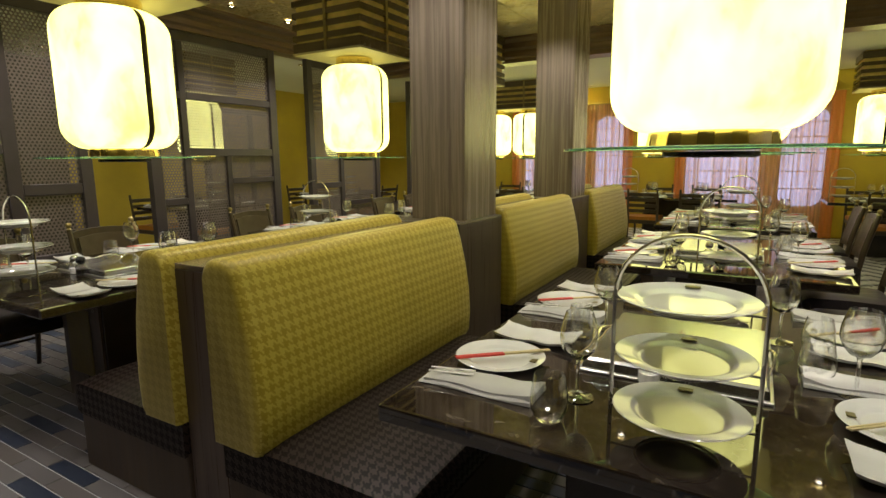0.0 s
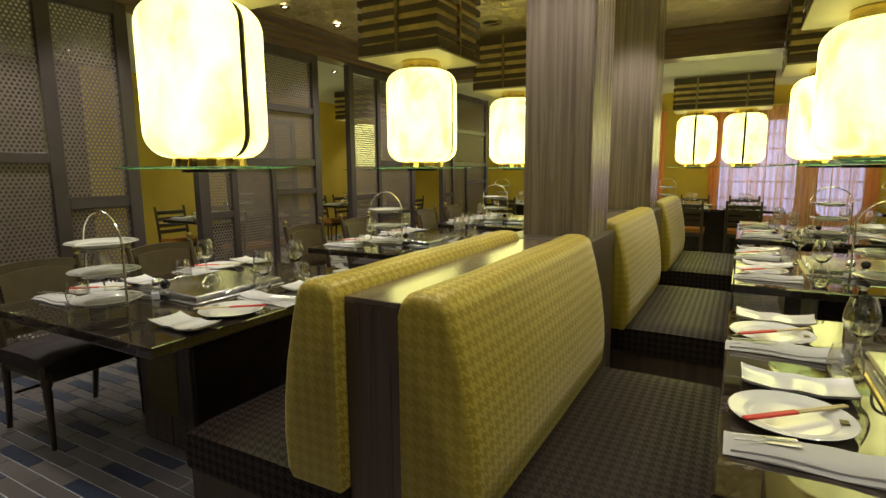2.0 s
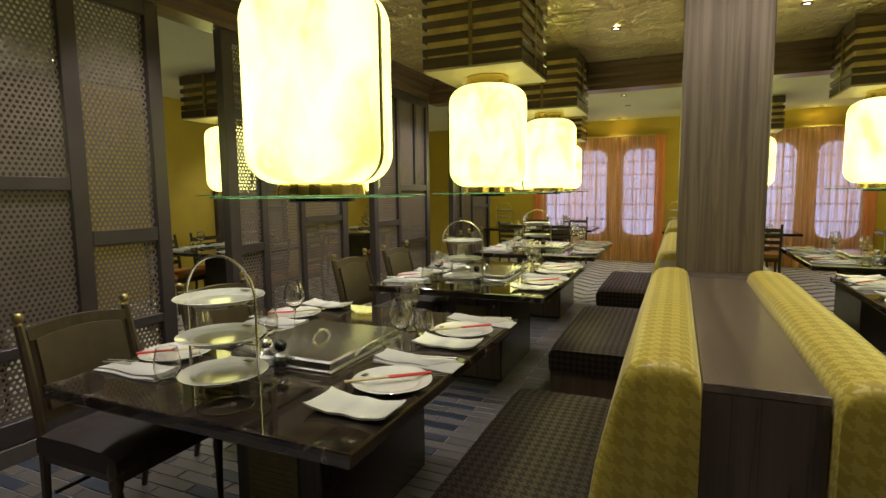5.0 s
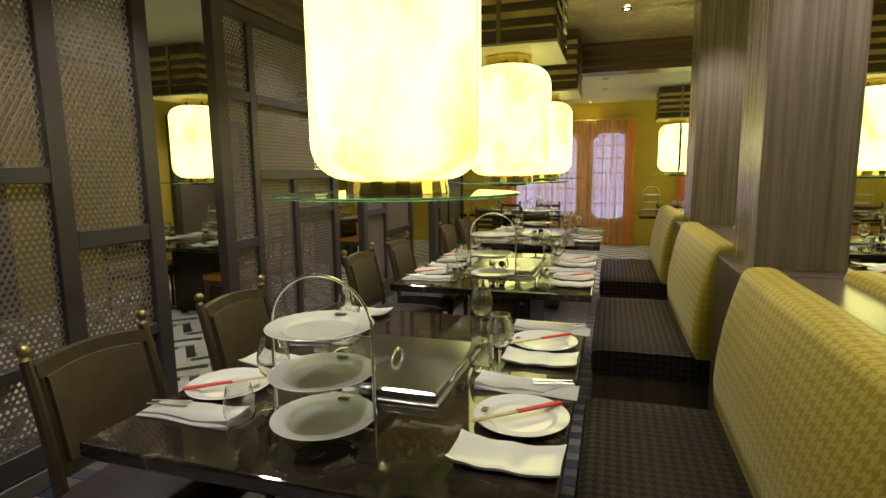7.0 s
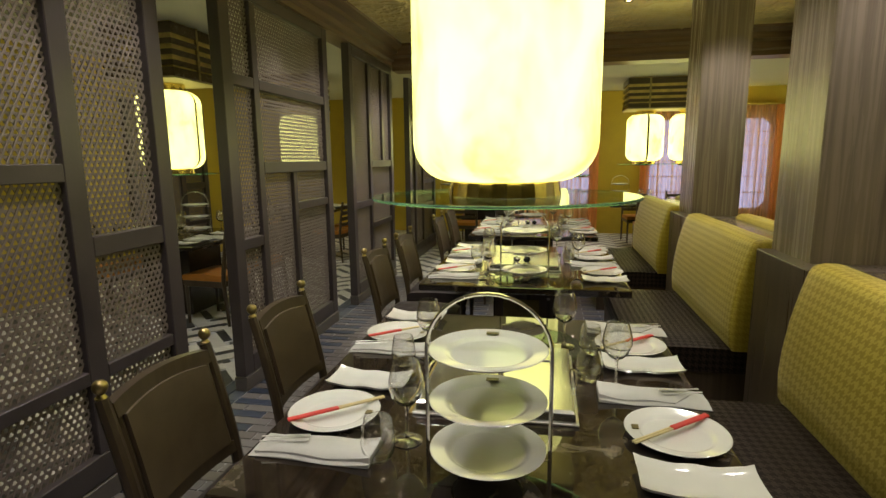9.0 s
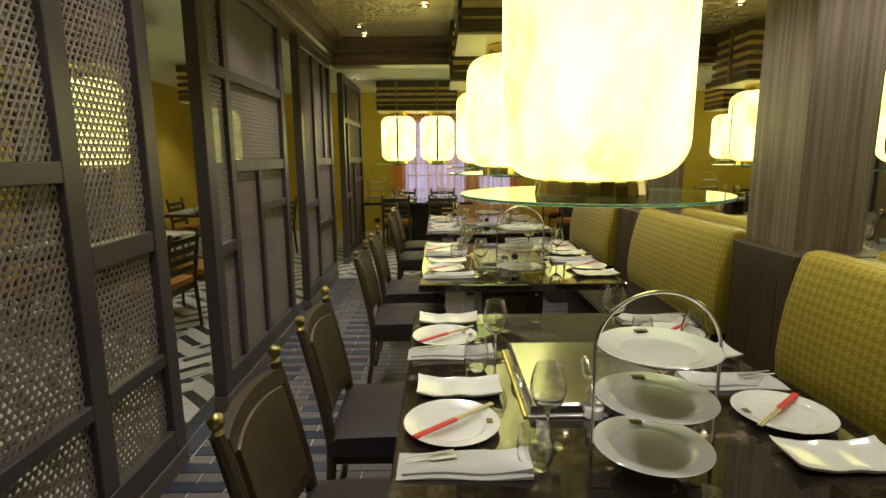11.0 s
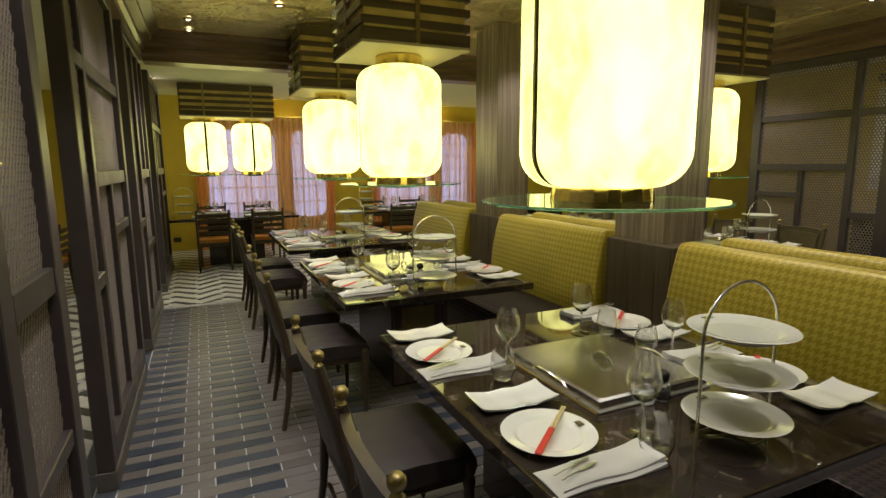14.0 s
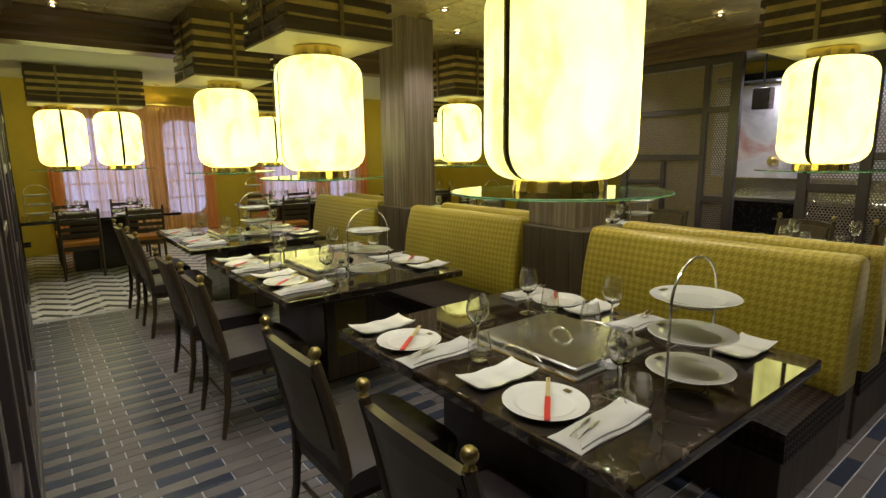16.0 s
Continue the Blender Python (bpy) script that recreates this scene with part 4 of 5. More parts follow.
    part("back_panel", curved(0.541, 0.824, 0.036, 0.18, 0.020), M_LEATHER, c, "brown leather back panel", True)
    part("side_stretcher", tube([(-0.22, -0.2, 0.2), (-0.22, 0.2, 0.2)], 0.009, 6), M_CHAIRWOOD, c)
    return c


def ladder_chair():
    c = thing("ladder_chair", "dark wooden ladder-back chair with an orange leather seat", "chair", "ladder-back chairs")
    seat = [(-0.22, 0.42), (0.22, 0.42), (0.23, 0.44), (0.22, 0.468), (0.0, 0.485), (-0.22, 0.47)]
    part("seat", extrude_profile(seat, -0.22, 0.22, 6), M_ORANGE, c, "orange leather seat", True)
    part("seat_frame", boxed(-0.22, 0.22, -0.22, 0.22, 0.36, 0.419, bev=0.004, seg=1), M_CHAIRWOOD, c)

    def bx(z):
        return -0.22 - 0.07 * max(0, (z - 0.42) / 0.48) ** 1.2
    for s in (-1, 1):
        part("back_leg", tube([(-0.25, s * 0.215, 0), (-0.22, s * 0.215, 0.42), (bx(0.65), s * 0.215, 0.65), (bx(0.9), s * 0.215, 0.9)], [0.014, 0.02, 0.019, 0.016], 8), M_CHAIRWOOD, c, "", True)
        part("front_leg", tube([(0.2, s * 0.2, 0), (0.2, s * 0.2, 0.36)], [0.013, 0.019], 8), M_CHAIRWOOD, c, "", True)
    for k in range(4):
        z = 0.56 + k * 0.085
        bm = boxed(-0.011, 0.011, -0.205, 0.205, -0.026, 0.026, bev=0.005, seg=1)
        bmesh.ops.translate(bm, verts=bm.verts, vec=(bx(z), 0, z))
        part("slat", bm, M_CHAIRWOOD, c)
    return c


P_FCHAIR, P_LCHAIR = finial_chair(), ladder_chair()
for i, y in enumerate(TY):
    for dy in (-0.39, 0.36):
        place(P_FCHAIR, USED, pose(-3.885 + rng.uniform(-0.01, 0.01) * (i > 0), y + dy, 0, 0, 0, 0))
        place(P_FCHAIR, USED, pose(0.575 + rng.uniform(-0.02, 0.02), y + dy + 0.07, 0, 0, 0, 180))

# ---- hanging lamps ----
R, ZB, ZT = 0.296, 1.436, 2.190
ZD = 1.390                   # top of the glass disc


def shade_profile():
    pts = []
    for i in range(9):
        a = -math.pi / 2 + i * math.pi / 16
        pts.append((R - 0.125 + 0.125 * math.cos(a), ZB + 0.125 + 0.125 * math.sin(a)))
    for i in range(9):
        a = i * math.pi / 16
        pts.append((R - 0.125 + 0.125 * math.cos(a), ZT - 0.125 + 0.125 * math.sin(a)))
    return pts


def fluted(r, z0, z1, lean=0.0, n=26):
    """A collar of flat brass staves, every second one tilted a little, closed above and below."""
    bm = bmesh.new()
    rings = []
    for z in (z0, z1):
        ring = []
        for k in range(n):
            rr = r - (lean if z == z1 else 0.0) - (0.0035 if k % 2 and z == z0 else 0.0)
            for a in (k + 0.01, k + 0.99):
                ring.append(bm.verts.new((rr * math.cos(2 * math.pi * a / n), rr * math.sin(2 * math.pi * a / n), z)))
        rings.append(ring)
    m = 2 * n
    for k in range(m):
        bm.faces.new((rings[0][k], rings[0][(k + 1) % m], rings[1][(k + 1) % m], rings[1][k]))
    bm.faces.new(rings[0])
    bm.faces.new(rings[1])
    bmesh.ops.recalc_face_normals(bm, faces=bm.faces)
    return bm


def lamp(turn=0.0, disc=True):
    t = thing("pendant_lamp", "glowing cream onyx drum pendant with brass bands above a glass disc", "pendant lamp", "onyx lamps")
    prof = shade_profile()
    closed = [(0.12, ZB + 0.003)] + prof + [(0.12, ZT - 0.003)]
    gap = 0.055
    for k in range(2):
        a0 = k * math.pi + gap + radians(turn)
        bm = lathe(closed, 28, a0, a0 + math.pi - 2 * gap)
        bmesh.ops.recalc_face_normals(bm, faces=bm.faces)
        part("shade", bm, M_ONYX, t, "backlit cream and yellow onyx", True)
        ang = k * math.pi + radians(turn)
        inner = [(r - 0.004, z) for r, z in prof]
        bm = lathe(inner, 2, ang - gap * 1.25, ang + gap * 1.25)
        part("band", bm, M_BRONZE, t, "dark bronze band", True)
    part("bottom_collar", fluted(0.184, ZD + 0.001, ZB + 0.012, 0.010), M_COLLAR, t, "fluted polished brass collar")
    part("top_collar", fluted(0.165, ZT - 0.012, 2.256, 0.004), M_COLLAR, t, "fluted polished brass collar")
    if disc:
        g = part("glass_disc", lathe([(0.0, ZD), (0.428, ZD), (0.428, ZD - 0.009), (0.0, ZD - 0.009)], 64), M_GLASS2, t, "clear green-edged glass disc")
        g.visible_shadow = False
        part("disc_edge", lathe([(0.4285, ZD - 0.0002), (0.432, ZD - 0.002), (0.432, ZD - 0.007), (0.4285, ZD - 0.0088)], 64), M_GLASSEDGE, g, "polished green glass edge", True)
        part("air_ring", lathe([(0.09, ZD - 0.0115), (0.135, ZD - 0.0115), (0.135, ZD - 0.024), (0.125, ZD - 0.028), (0.09, ZD - 0.022)], 32), M_BLACK, t, "dark ring under the glass", True)
    return t


def louvre_box(wx, wy, z0=2.262, z1=CEIL - 0.001, ribs=(0.0,)):
    """Stacked slat frames round a gilded core."""
    t = thing("louvred_canopy", "dark slatted wooden canopy with gilded core above a lamp", "canopy", "slatted canopies")
    hx, hy = wx / 2, wy / 2
    part("core", boxed(-hx + 0.026, hx - 0.026, -hy + 0.026, hy - 0.026, z0 + 0.02, z1), M_GOLDCORE, t, "gilded core")
    part("base_panel", boxed(-hx, hx, -hy, hy, z0, z0 + 0.016), M_CREAM, t, "pale base panel")
    n = int((z1 - z0 - 0.02) / 0.083)
    step = (z1 - z0 - 0.03) / n
    for k in range(n):
        za = z0 + 0.018 + k * step
        h = 0.075 if k == 0 else 0.047
        if k == n - 1:
            h = step
        bm = bmesh.new()
        for s in (-1, 1):
            box(bm, -hx, hx, s * hy - 0.018 * (s > 0), s * hy + 0.018 * (s < 0), za, min(za + h, z1))
            box(bm, s * hx - 0.018 * (s > 0), s * hx + 0.018 * (s < 0), -hy + 0.019, hy - 0.019, za, min(za + h, z1))
        part("slat", bm, M_SLAT, t)
    for r in ribs:
        for s in (-1, 1):
            part("rib", boxed(r - 0.014, r + 0.014, s * (hy - 0.010) - 0.012, s * (hy - 0.010) + 0.012, z0 + 0.018, z1), M_OLDBRASS, t, "brass rib")
            if len(ribs) == 1:
                part("rib", boxed(s * (hx - 0.010) - 0.012, s * (hx - 0.010) + 0.012, r - 0.014, r + 0.014, z0 + 0.018, z1), M_OLDBRASS, t, "brass rib")
    return t


P_LAMP, P_LBOX = lamp(0), louvre_box(0.74, 0.74)
for cx in (TXL, TXR):
    for y in TY:
        o = (0.03, 0.055) if cx == TXR else (-0.003, 0.018)
        place(P_LAMP, USED, pose(cx + o[0], y + o[1], 0))
        place(P_LBOX, USED, pose(cx + o[0], y + o[1], 0))
P_LBOX2 = louvre_box(0.74, 0.74, 2.262, FARCEIL - 0.001)
LEFT = [(-6.75, 4.84), (-6.85, 7.90), (-6.63, 1.3)]
for cx, cy in LEFT:
    place(P_LAMP, USED, pose(cx, cy, 0))
    place(P_LBOX2, USED, pose(cx, cy, 0))
P_LAMP2 = lamp(90)
P_LBOX3 = louvre_box(1.36, 0.62, 2.262, FARCEIL - 0.001, (-0.34, 0.34))
FAR = [(-4.04, 9.55), (-1.12, 9.55), (1.80, 9.55)]
for cx, cy in FAR:
    place(P_LBOX3, USED, pose(cx, cy, 0))
    for dx in (-0.34, 0.34):
        place(P_LAMP2, USED, pose(cx + dx, cy, 0))

# ---- tables of the window bay and the side room ----


def bay_table(w, d):
    t = thing("bay_table", "dark polished table laid for dinner with wooden trestle", "table", "bay tables")
    part("tabletop", table_top(bmesh.new(), w, d, 0.71, 0.75), M_MARBLE, t, "polished dark marble")
    part("pedestal", boxed(-w * 0.22, w * 0.22, -d * 0.2, d * 0.2, 0.0, 0.709, bev=0.004, seg=1), M_PLINTH, t)
    return t


P_BAY, P_SIDE = bay_table(1.85, 1.0), bay_table(1.2, 1.3)


def simple_lay(cx, cy, pts):
    for dx, dy, r in pts:
        place(P_PLATE, USED, pose(cx + dx, cy + dy, 0.751, 0, 0, r))
        c, s = math.cos(radians(r)), math.sin(radians(r))
        place(P_NAPKIN, USED, pose(cx + dx + 0.2 * s, cy + dy - 0.2 * c, 0.751, 0, 0, r))
        place(P_DISH, USED, pose(cx + dx - 0.22 * s, cy + dy + 0.22 * c, 0.751, 0, 0, r))
        place(P_WINE, USED, pose(cx + dx + 0.22 * c + 0.05 * s, cy + dy + 0.22 * s - 0.05 * c, 0.751))
        place(P_TUMB, USED, pose(cx + dx + 0.2 * c + 0.14 * s, cy + dy + 0.2 * s - 0.14 * c, 0.751))


for cx, cy in FAR:
    ty = 9.35
    place(P_BAY, USED, pose(cx, ty, 0))
    for dx in (-0.33, 0.42):
        place(P_LCHAIR, USED, pose(cx + dx, ty - 0.52, 0, 0, 0, 90 + rng.uniform(-4, 4)))
        place(P_LCHAIR, USED, pose(cx + dx, ty + 0.62, 0, 0, 0, -90 + rng.uniform(-4, 4)))
    simple_lay(cx, ty, [(-0.33, -0.33, 90), (0.42, -0.33, 90), (-0.33, 0.33, -90), (0.42, 0.33, -90)])
    place(P_TIER, USED, pose(cx - 0.72, ty + 0.05, 0.751, 0, 0, 8))
for cx, cy in LEFT:
    place(P_SIDE, USED, pose(cx, cy, 0))
    simple_lay(cx, cy, [(-0.42, -0.3, 0), (-0.42, 0.35, 0), (0.42, -0.3, 180), (0.42, 0.35, 180)])
    place(P_TIER, USED, pose(cx + 0.12, cy + 0.1, 0.751, 0, 0, 10))
    for dy in (-0.33, 0.33):
        place(P_LCHAIR, USED, pose(cx + 0.62, cy + dy, 0, 0, 0, 180 + rng.uniform(-5, 5)))
        place(P_LCHAIR, USED, pose(cx - 0.62, cy + dy, 0, 0, 0, rng.uniform(-5, 5)))

# ---- ceiling spots ----


def spot():
    t = thing("ceiling_spot", "small round recessed ceiling spotlight, lit", "downlight", "ceiling spots")
    part("trim_ring", lathe([(0.024, -0.012), (0.042, -0.014), (0.044, -0.001), (0.024, -0.001)], 20), M_OLDBRASS, t, "", True)
    part("lens", lathe([(0.0, -0.006), (0.0235, -0.006)], 16), M_SPOT, t, "bright lens")
    return t


P_SPOT = spot()
SPOTS = [(-4.5, 3.69), (-4.5, 4.41), (-4.5, 5.86), (-4.5, 6.28), (-4.5, 2.2), (-4.5, 1.4), (-3.8, 5.10), (-2.39, 5.12), (-0.95, 5.10), (-3.84, 2.95), (-2.39, 2.98), (-0.95, 2.98), (0.66, 3.03), (0.66, 5.1), (1.1, 4.4), (1.1, 2.2), (-2.39, 0.85), (-0.95, 0.85), (-3.84, 0.85), (-2.4, -0.7), (-3.9, -0.7), (-0.9, -0.7), (0.6, 0.85), (-4.2, -1.9), (-2.8, -1.9), (-1.4, -1.9), (0.0, -1.9), (-1.65, 4.44), (-1.65, 2.32)]
for x, y in SPOTS:
    place(P_SPOT, USED, pose(x, y, CEIL - 0.0125))
BAYSPOTS = [(-2.9, 10.72), (0.29, 10.72), (-2.62, 9.18), (-5.0, 9.0), (-2.6, 8.2), (0.3, 8.2), (-5.9, 3.2), (-5.9, 6.0), (-7.6, 6.0), (2.4, 3.4), (2.4, 2.3), (-7.6, 3.4), (-7.6, 9.4)]
for x, y in BAYSPOTS:
    place(P_SPOT, USED, pose(x, y, FARCEIL - 0.002))
for x, y, z in [(x, y, CEIL - 0.05) for x, y in SPOTS] + [(x, y, FARCEIL - 0.04) for x, y in BAYSPOTS]:
    ld = bpy.data.lights.new("spot_light", "SPOT")
    ld.energy = DOWN
    ld.color = (1.0, 0.935, 0.86)
    ld.spot_size = radians(95)
    ld.spot_blend = 0.6
    ld.shadow_soft_size = 0.08
    lo = new("spot_light", ld)
    lo.matrix_basis = pose(x, y, z)

# ---- kitchen behind the open side ----
kc = thing("kitchen_counter", "stainless steel kitchen counter with a built-in oven", "counter")
kc.matrix_basis = pose(3.0, 2.75, 0)
part("body", boxed(-0.35, 0.38, -1.3, 1.3, 0.0, 0.88, bev=0.004, seg=1), M_BLACK, kc, "dark appliance fronts")
part("worktop", boxed(-0.39, 0.38, -1.32, 1.32, 0.881, 0.93, bev=0.004, seg=1), M_STEEL, kc, "steel worktop")
ov = part("control_panel", boxed(-0.362, -0.351, -0.35, 0.35, 0.70, 0.85), M_BLACK, kc, "black oven control panel")
part("white_led", boxed(-0.366, -0.3625, -0.02, 0.01, 0.76, 0.785), M_LED_W, ov)
part("red_led", boxed(-0.366, -0.3625, 0.07, 0.09, 0.765, 0.785), M_LED_R, ov)
part("backsplash", boxed(0.372, 0.384, -1.32, 1.32, 0.931, 1.15), M_STEEL, kc, "steel backsplash")
part("oven_trim", boxed(-0.362, -0.351, -0.37, 0.37, 0.66, 0.685), M_STEEL, kc, "steel trim")


def mural():
    m, nt, b = nodes_of("mural_paint")
    v = coords(nt)
    n = noise_tex(nt, v, 1.5, 5, 0.55, 0.8)
    link(nt, ramp(nt, n, [(0.28, (0.30, 0.26, 0.30)), (0.42, (0.52, 0.48, 0.53)), (0.56, (0.70, 0.66, 0.70)), (0.64, (0.58, 0.36, 0.36)), (0.72, (0.45, 0.14, 0.12))]), b.inputs["Base Color"])
    b.inputs["Roughness"].default_value = 0.3
    return m


mu = part("mural_panel", boxed(3.385, 3.397, 1.2, 4.3, 1.155, 2.44), mural(), None)
tagged(mu, "large pale mural panel with soft red and grey clouds", "mural")
hd = part("extractor_hood", boxed(2.95, 3.38, 1.4, 4.1, 2.455, 2.55, bev=0.01), M_BLACK, None)
tagged(hd, "dark metal extractor hood over the kitchen counter", "hood")
# added fill: two glowing strips with area lights, to brighten mural and worktop
for y in (2.1, 3.2):
    part("fill_strip", boxed(3.10, 3.20, y - 0.2, y + 0.2, 2.446, 2.4545), M_FILLSTRIP, hd, "added glowing strip that brightens the kitchen")
    ld = bpy.data.lights.new("fill_light", "AREA")
    ld.shape, ld.size, ld.size_y, ld.energy, ld.color = "RECTANGLE", 0.1, 0.4, 9.0, (0.95, 0.97, 1.0)
    lo = new("fill_light", ld)
    lo.matrix_basis = pose(3.15, y, 2.44)


# ---- small fittings ----
sp = thing("ceiling_speaker", "round flush ceiling speaker with a dark ring", "speaker")
sp.matrix_basis = pose(-3.11, 5.18, CEIL - 0.001)
part("bezel", lathe([(0.082, -0.010), (0.100, -0.012), (0.104, -0.001), (0.082, -0.001)], 32), M_OLDBRASS, sp, "", True)
part("grille", lathe([(0.0, -0.006), (0.05, -0.007), (0.0815, -0.006)], 32), M_BLACK, sp, "dark perforated grille", True)
so = thing("wall_socket", "small dark socket box on the ochre wall", "socket")
so.matrix_basis = pose(-4.96, YB - 0.001, 0.20)
part("plate", boxed(-0.06, 0.06, -0.012, 0.0, -0.04, 0.04, bev=0.003), M_BLACK, so)
for dx in (-0.028, 0.028):
    part("outlet", boxed(dx - 0.018, dx + 0.018, -0.016, -0.0125, -0.018, 0.018, bev=0.002, seg=1), M_FRAME, so)
hs = thing("hanging_speaker", "small black loudspeaker hung on a bracket above the kitchen opening", "speaker")
hs.matrix_basis = pose(2.5, 3.3, 2.04)
part("cabinet", boxed(-0.085, 0.085, -0.10, 0.10, 0.0, 0.27, bev=0.014), M_BLACK, hs)
part("grille", boxed(-0.092, -0.0855, -0.085, 0.085, 0.015, 0.255, bev=0.003, seg=1), M_FRAME, hs, "dark cloth grille")
part("bracket", tube([Vector((0, 0, 0.268)), Vector((0, 0, FARCEIL - 2.041))], 0.012), M_BLACK, hs, "", True)
wl = thing("wall_lamp", "small brass disc lamp before the pale mural", "wall lamp")
wl.matrix_basis = pose(3.384, 3.95, 1.49)
ring = lathe([(0.0, 0.0), (0.055, 0.0), (0.055, 0.012), (0.0, 0.02)], 24)
bmesh.ops.rotate(ring, verts=ring.verts, cent=(0, 0, 0), matrix=Matrix.Rotation(radians(-90), 3, "Y"))
part("back_plate", ring, M_BRASS, wl, "", True)
ball = lathe([(0.07 * math.sin(math.pi * i / 12), -0.07 * math.cos(math.pi * i / 12)) for i in range(13)], 24)
bmesh.ops.translate(ball, verts=ball.verts, vec=(-0.088, 0, 0))
part("globe", ball, M_BRASS, wl, "polished brass ball", True)
wl["group"] = "wall lamps"
copy_thing(wl, pose(3.384, 3.425, 1.39))

# ---- floor tiles ----
ROW = 0.0775
GAP = 0.0034


def slab(bm, x0, x1, y0, y1, z=0.0):
    """One tile with chamfered edges; no underside."""
    c = 0.0022
    lo = [bm.verts.new(p) for p in ((x0, y0, -0.006), (x1, y0, -0.006), (x1, y1, -0.006), (x0, y1, -0.006))]
    mi = [bm.verts.new(p) for p in ((x0, y0, z - 0.0015), (x1, y0, z - 0.0015), (x1, y1, z - 0.0015), (x0, y1, z - 0.0015))]
    hi = [bm.verts.new(p) for p in ((x0 + c, y0 + c, z), (x1 - c, y0 + c, z), (x1 - c, y1 - c, z), (x0 + c, y1 - c, z))]
    for p, q in ((lo, mi), (mi, hi)):
        for k in range(4):
            bm.faces.new((p[k], p[(k + 1) % 4], q[(k + 1) % 4], q[k]))
    bm.faces.new(hi)


rng = random.Random(7)
Y0 = 3.170 - ROW * 2 * 40
pieces = []
nrow = int((YT - Y0) / ROW)
for r in range(nrow):
    ya, yb = Y0 + r * ROW + GAP, Y0 + (r + 1) * ROW - GAP
    if r % 2 == 0:
        spans = [(-4.97, -4.693, 1), (-4.693, -4.543, 0)]
        x, k = -4.543, 1
        while x < 3.38:
            spans.append((x, min(x + 0.311, 3.38), k))
            x += 0.311
            k = 1 - k
    else:
        spans = [(-4.97, -4.852, 0), (-4.852, -4.618, 0), (-4.618, -4.386, 0)]
        x, k = -4.386, 0
        while x < 3.38:
            spans.append((x, min(x + 0.311, 3.38), 0))
            x += 0.311
    for xa, xb, d in spans:
        if xb - xa > 0.03:
            pieces.append((xa + GAP, xb - GAP, ya, yb, d))
near = [p for p in pieces if -4.97 <= p[0] < -4.1 and 2.45 < p[2] < 5.55][:298]
nearset = set(near)
rest = {0: bmesh.new(), 1: bmesh.new()}
shared = {}
for p in pieces:
    if p in nearset:
        w, d = round(p[1] - p[0], 4), round(p[3] - p[2], 4)
        key = (w, d, p[4])
        if key not in shared:
            bm = bmesh.new()
            slab(bm, -w / 2, w / 2, -d / 2, d / 2)
            me = bpy.data.meshes.new("tile")
            bm.to_mesh(me)
            bm.free()
            me.materials.append(M_TILE_D if p[4] else M_TILE_B)
            shared[key] = me
        ob = new("tile", shared[key])
        ob.parent = floor
        ob.location = ((p[0] + p[1]) / 2, (p[2] + p[3]) / 2, rng.uniform(-0.0005, 0.0005))
    else:
        slab(rest[p[4]], *p[:4])
for k, m in ((0, M_TILE_B), (1, M_TILE_D)):
    tagged(part("plank_tiling", rest[k], m, floor), "brown plank tiles" if k == 0 else "slate-blue plank tiles", kind="stuff")

# black and white herringbone of the side room and the bay: planks at 45 degrees, so that the zigzags run along x
W, N = 0.098, 4


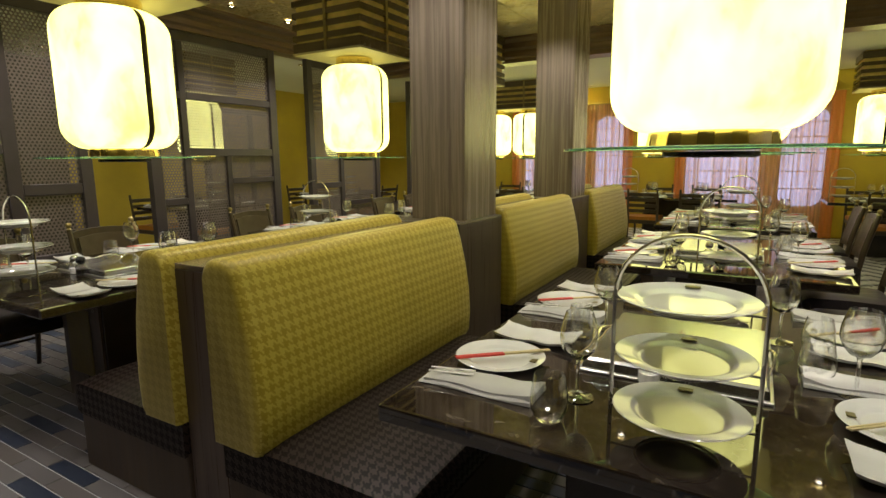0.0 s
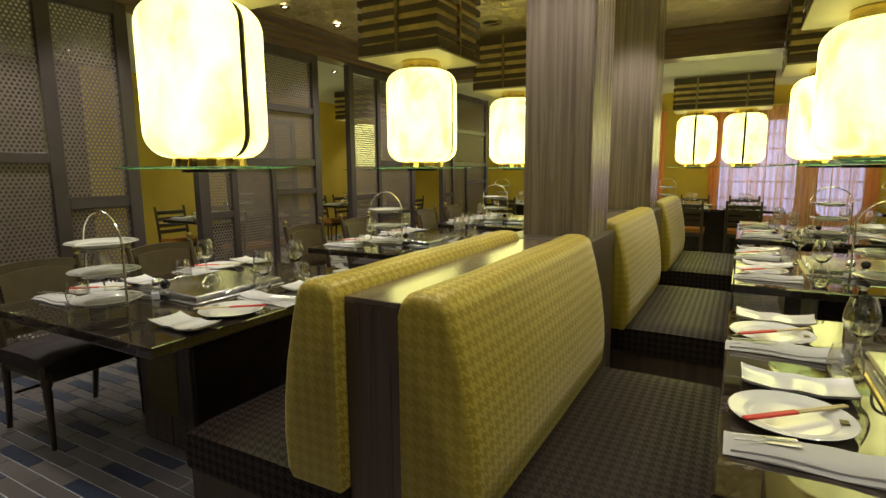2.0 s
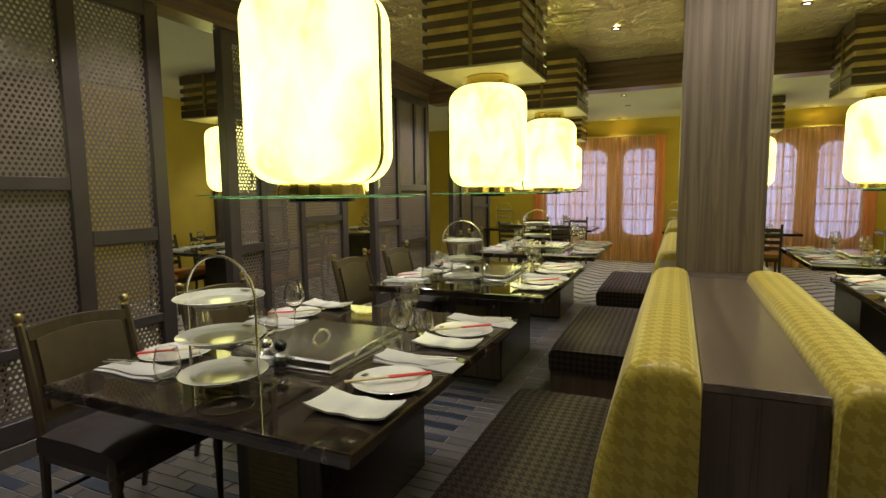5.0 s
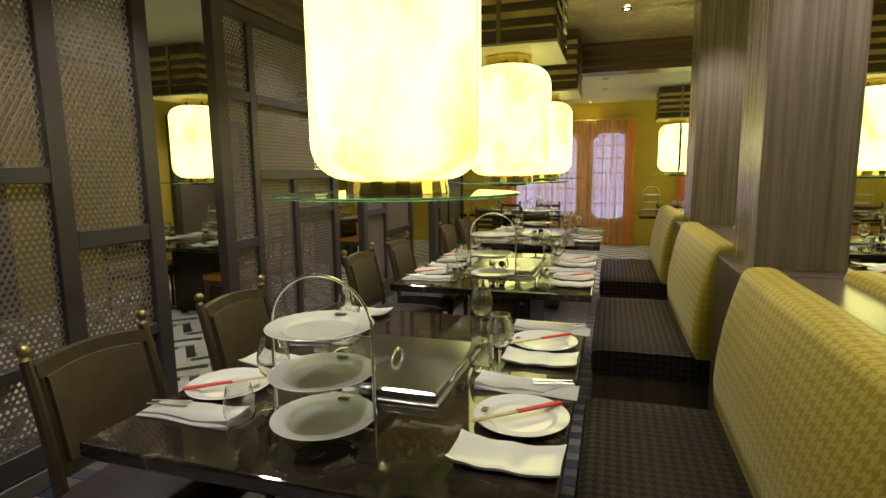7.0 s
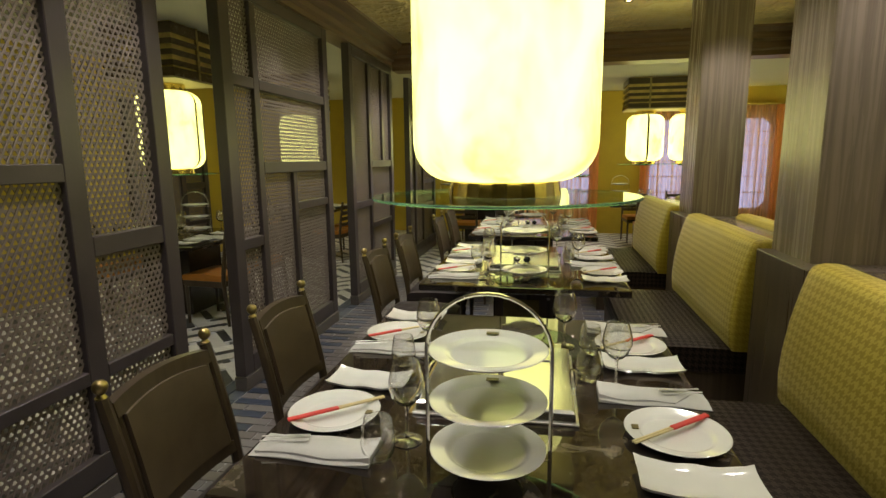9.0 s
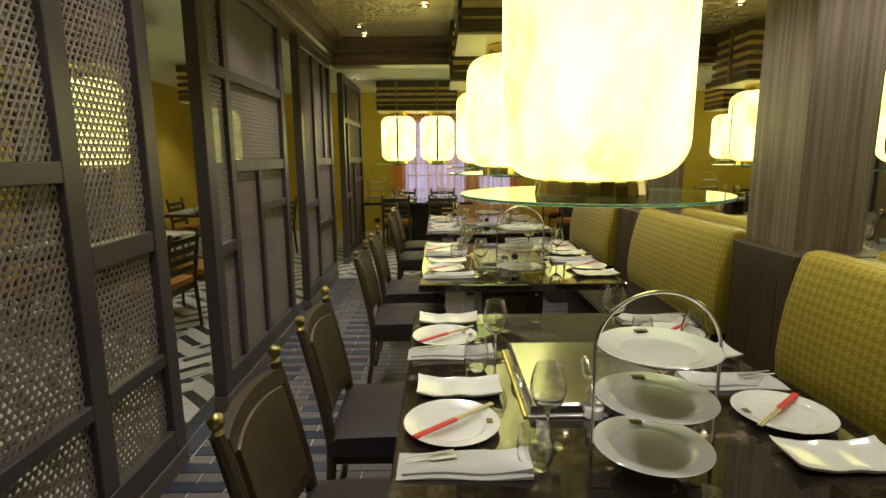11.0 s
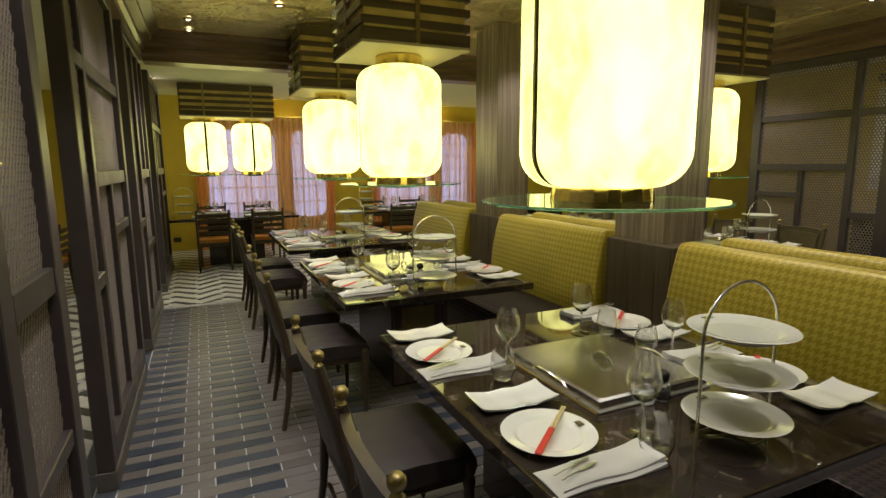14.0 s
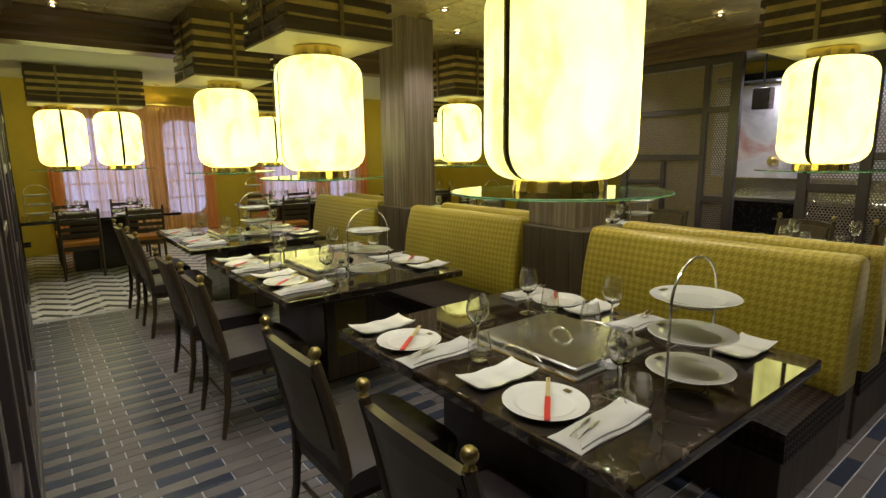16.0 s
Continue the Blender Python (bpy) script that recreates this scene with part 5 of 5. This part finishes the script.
def herring(xa, xb, ya, yb):
    """Two bmeshes, white and black, that fill a rectangle and are cut off at its edges."""
    made = (bmesh.new(), bmesh.new())
    c = math.sqrt(0.5)
    reach = int((xb - xa + yb - ya) * c / W) + 2 * N
    for j in range(-reach, reach):
        for i in range(-reach, reach):
            q = (i - j) % (2 * N)
            if q not in (0, N):
                continue
            if q == 0:
                u0, u1, v0, v1, col = i * W, (i + N) * W, j * W, (j + 1) * W, j % 2
            else:
                u0, u1, v0, v1, col = i * W, (i + 1) * W, (j - N + 1) * W, (j + 1) * W, i % 2
            mu, mv = (u0 + u1) / 2, (v0 + v1) / 2
            mx, my = xa + (mu - mv) * c, ya + (mu + mv) * c
            if not (xa - 0.3 < mx < xb + 0.3 and ya - 0.3 < my < yb + 0.3):
                continue
            g, e = (0.013, 0.0) if col == 0 else (-0.013, -0.042)      # the white planks are wider and lie a hair higher; the black ones stop short
            if q == 0:
                v0, v1, u0, u1 = v0 - g, v1 + g, u0 - e, u1 + e
            else:
                u0, u1, v0, v1 = u0 - g, u1 + g, v0 - e, v1 + e
            u0, u1, v0, v1 = u0 + 0.0015, u1 - 0.0015, v0 + 0.0015, v1 - 0.0015
            z = 0.0 if col else (0.0006 if q == 0 else 0.0003)
            lo = [made[col].verts.new((xa + (u - v) * c, ya + (u + v) * c, -0.006)) for u, v in ((u0, v0), (u1, v0), (u1, v1), (u0, v1))]
            hi = [made[col].verts.new((p.co.x, p.co.y, z)) for p in lo]
            for k in range(4):
                made[col].faces.new((lo[k], lo[(k + 1) % 4], hi[(k + 1) % 4], hi[k]))
            made[col].faces.new(hi)
    for bm in made:
        for co, no in (((xa, 0, 0), (-1, 0, 0)), ((xb, 0, 0), (1, 0, 0)), ((0, ya, 0), (0, -1, 0)), ((0, yb, 0), (0, 1, 0))):
            bmesh.ops.bisect_plane(bm, geom=bm.verts[:] + bm.edges[:] + bm.faces[:], plane_co=co, plane_no=no, clear_outer=True)
    return made


for rect in ((-8.4, -5.163, -3.0, 11.0), (-5.160, 3.4, YT + 0.02, 11.0)):
    for k, (bm, m) in enumerate(zip(herring(*rect), (M_TILE_W, M_TILE_K))):
        tagged(part("herringbone_tiling", bm, m, floor), "black herringbone tiles" if k else "white herringbone tiles", kind="stuff")
bm = bmesh.new()
y = -3.0
while y < YT - 0.3:
    slab(bm, -5.158, -5.068, y, y + 0.305)
    slab(bm, -5.062, -4.975, y + 0.002, y + 0.305)
    y += 0.31
tagged(part("border_tiling", bm, M_TILE_D, floor), "slate border tiles", kind="stuff")
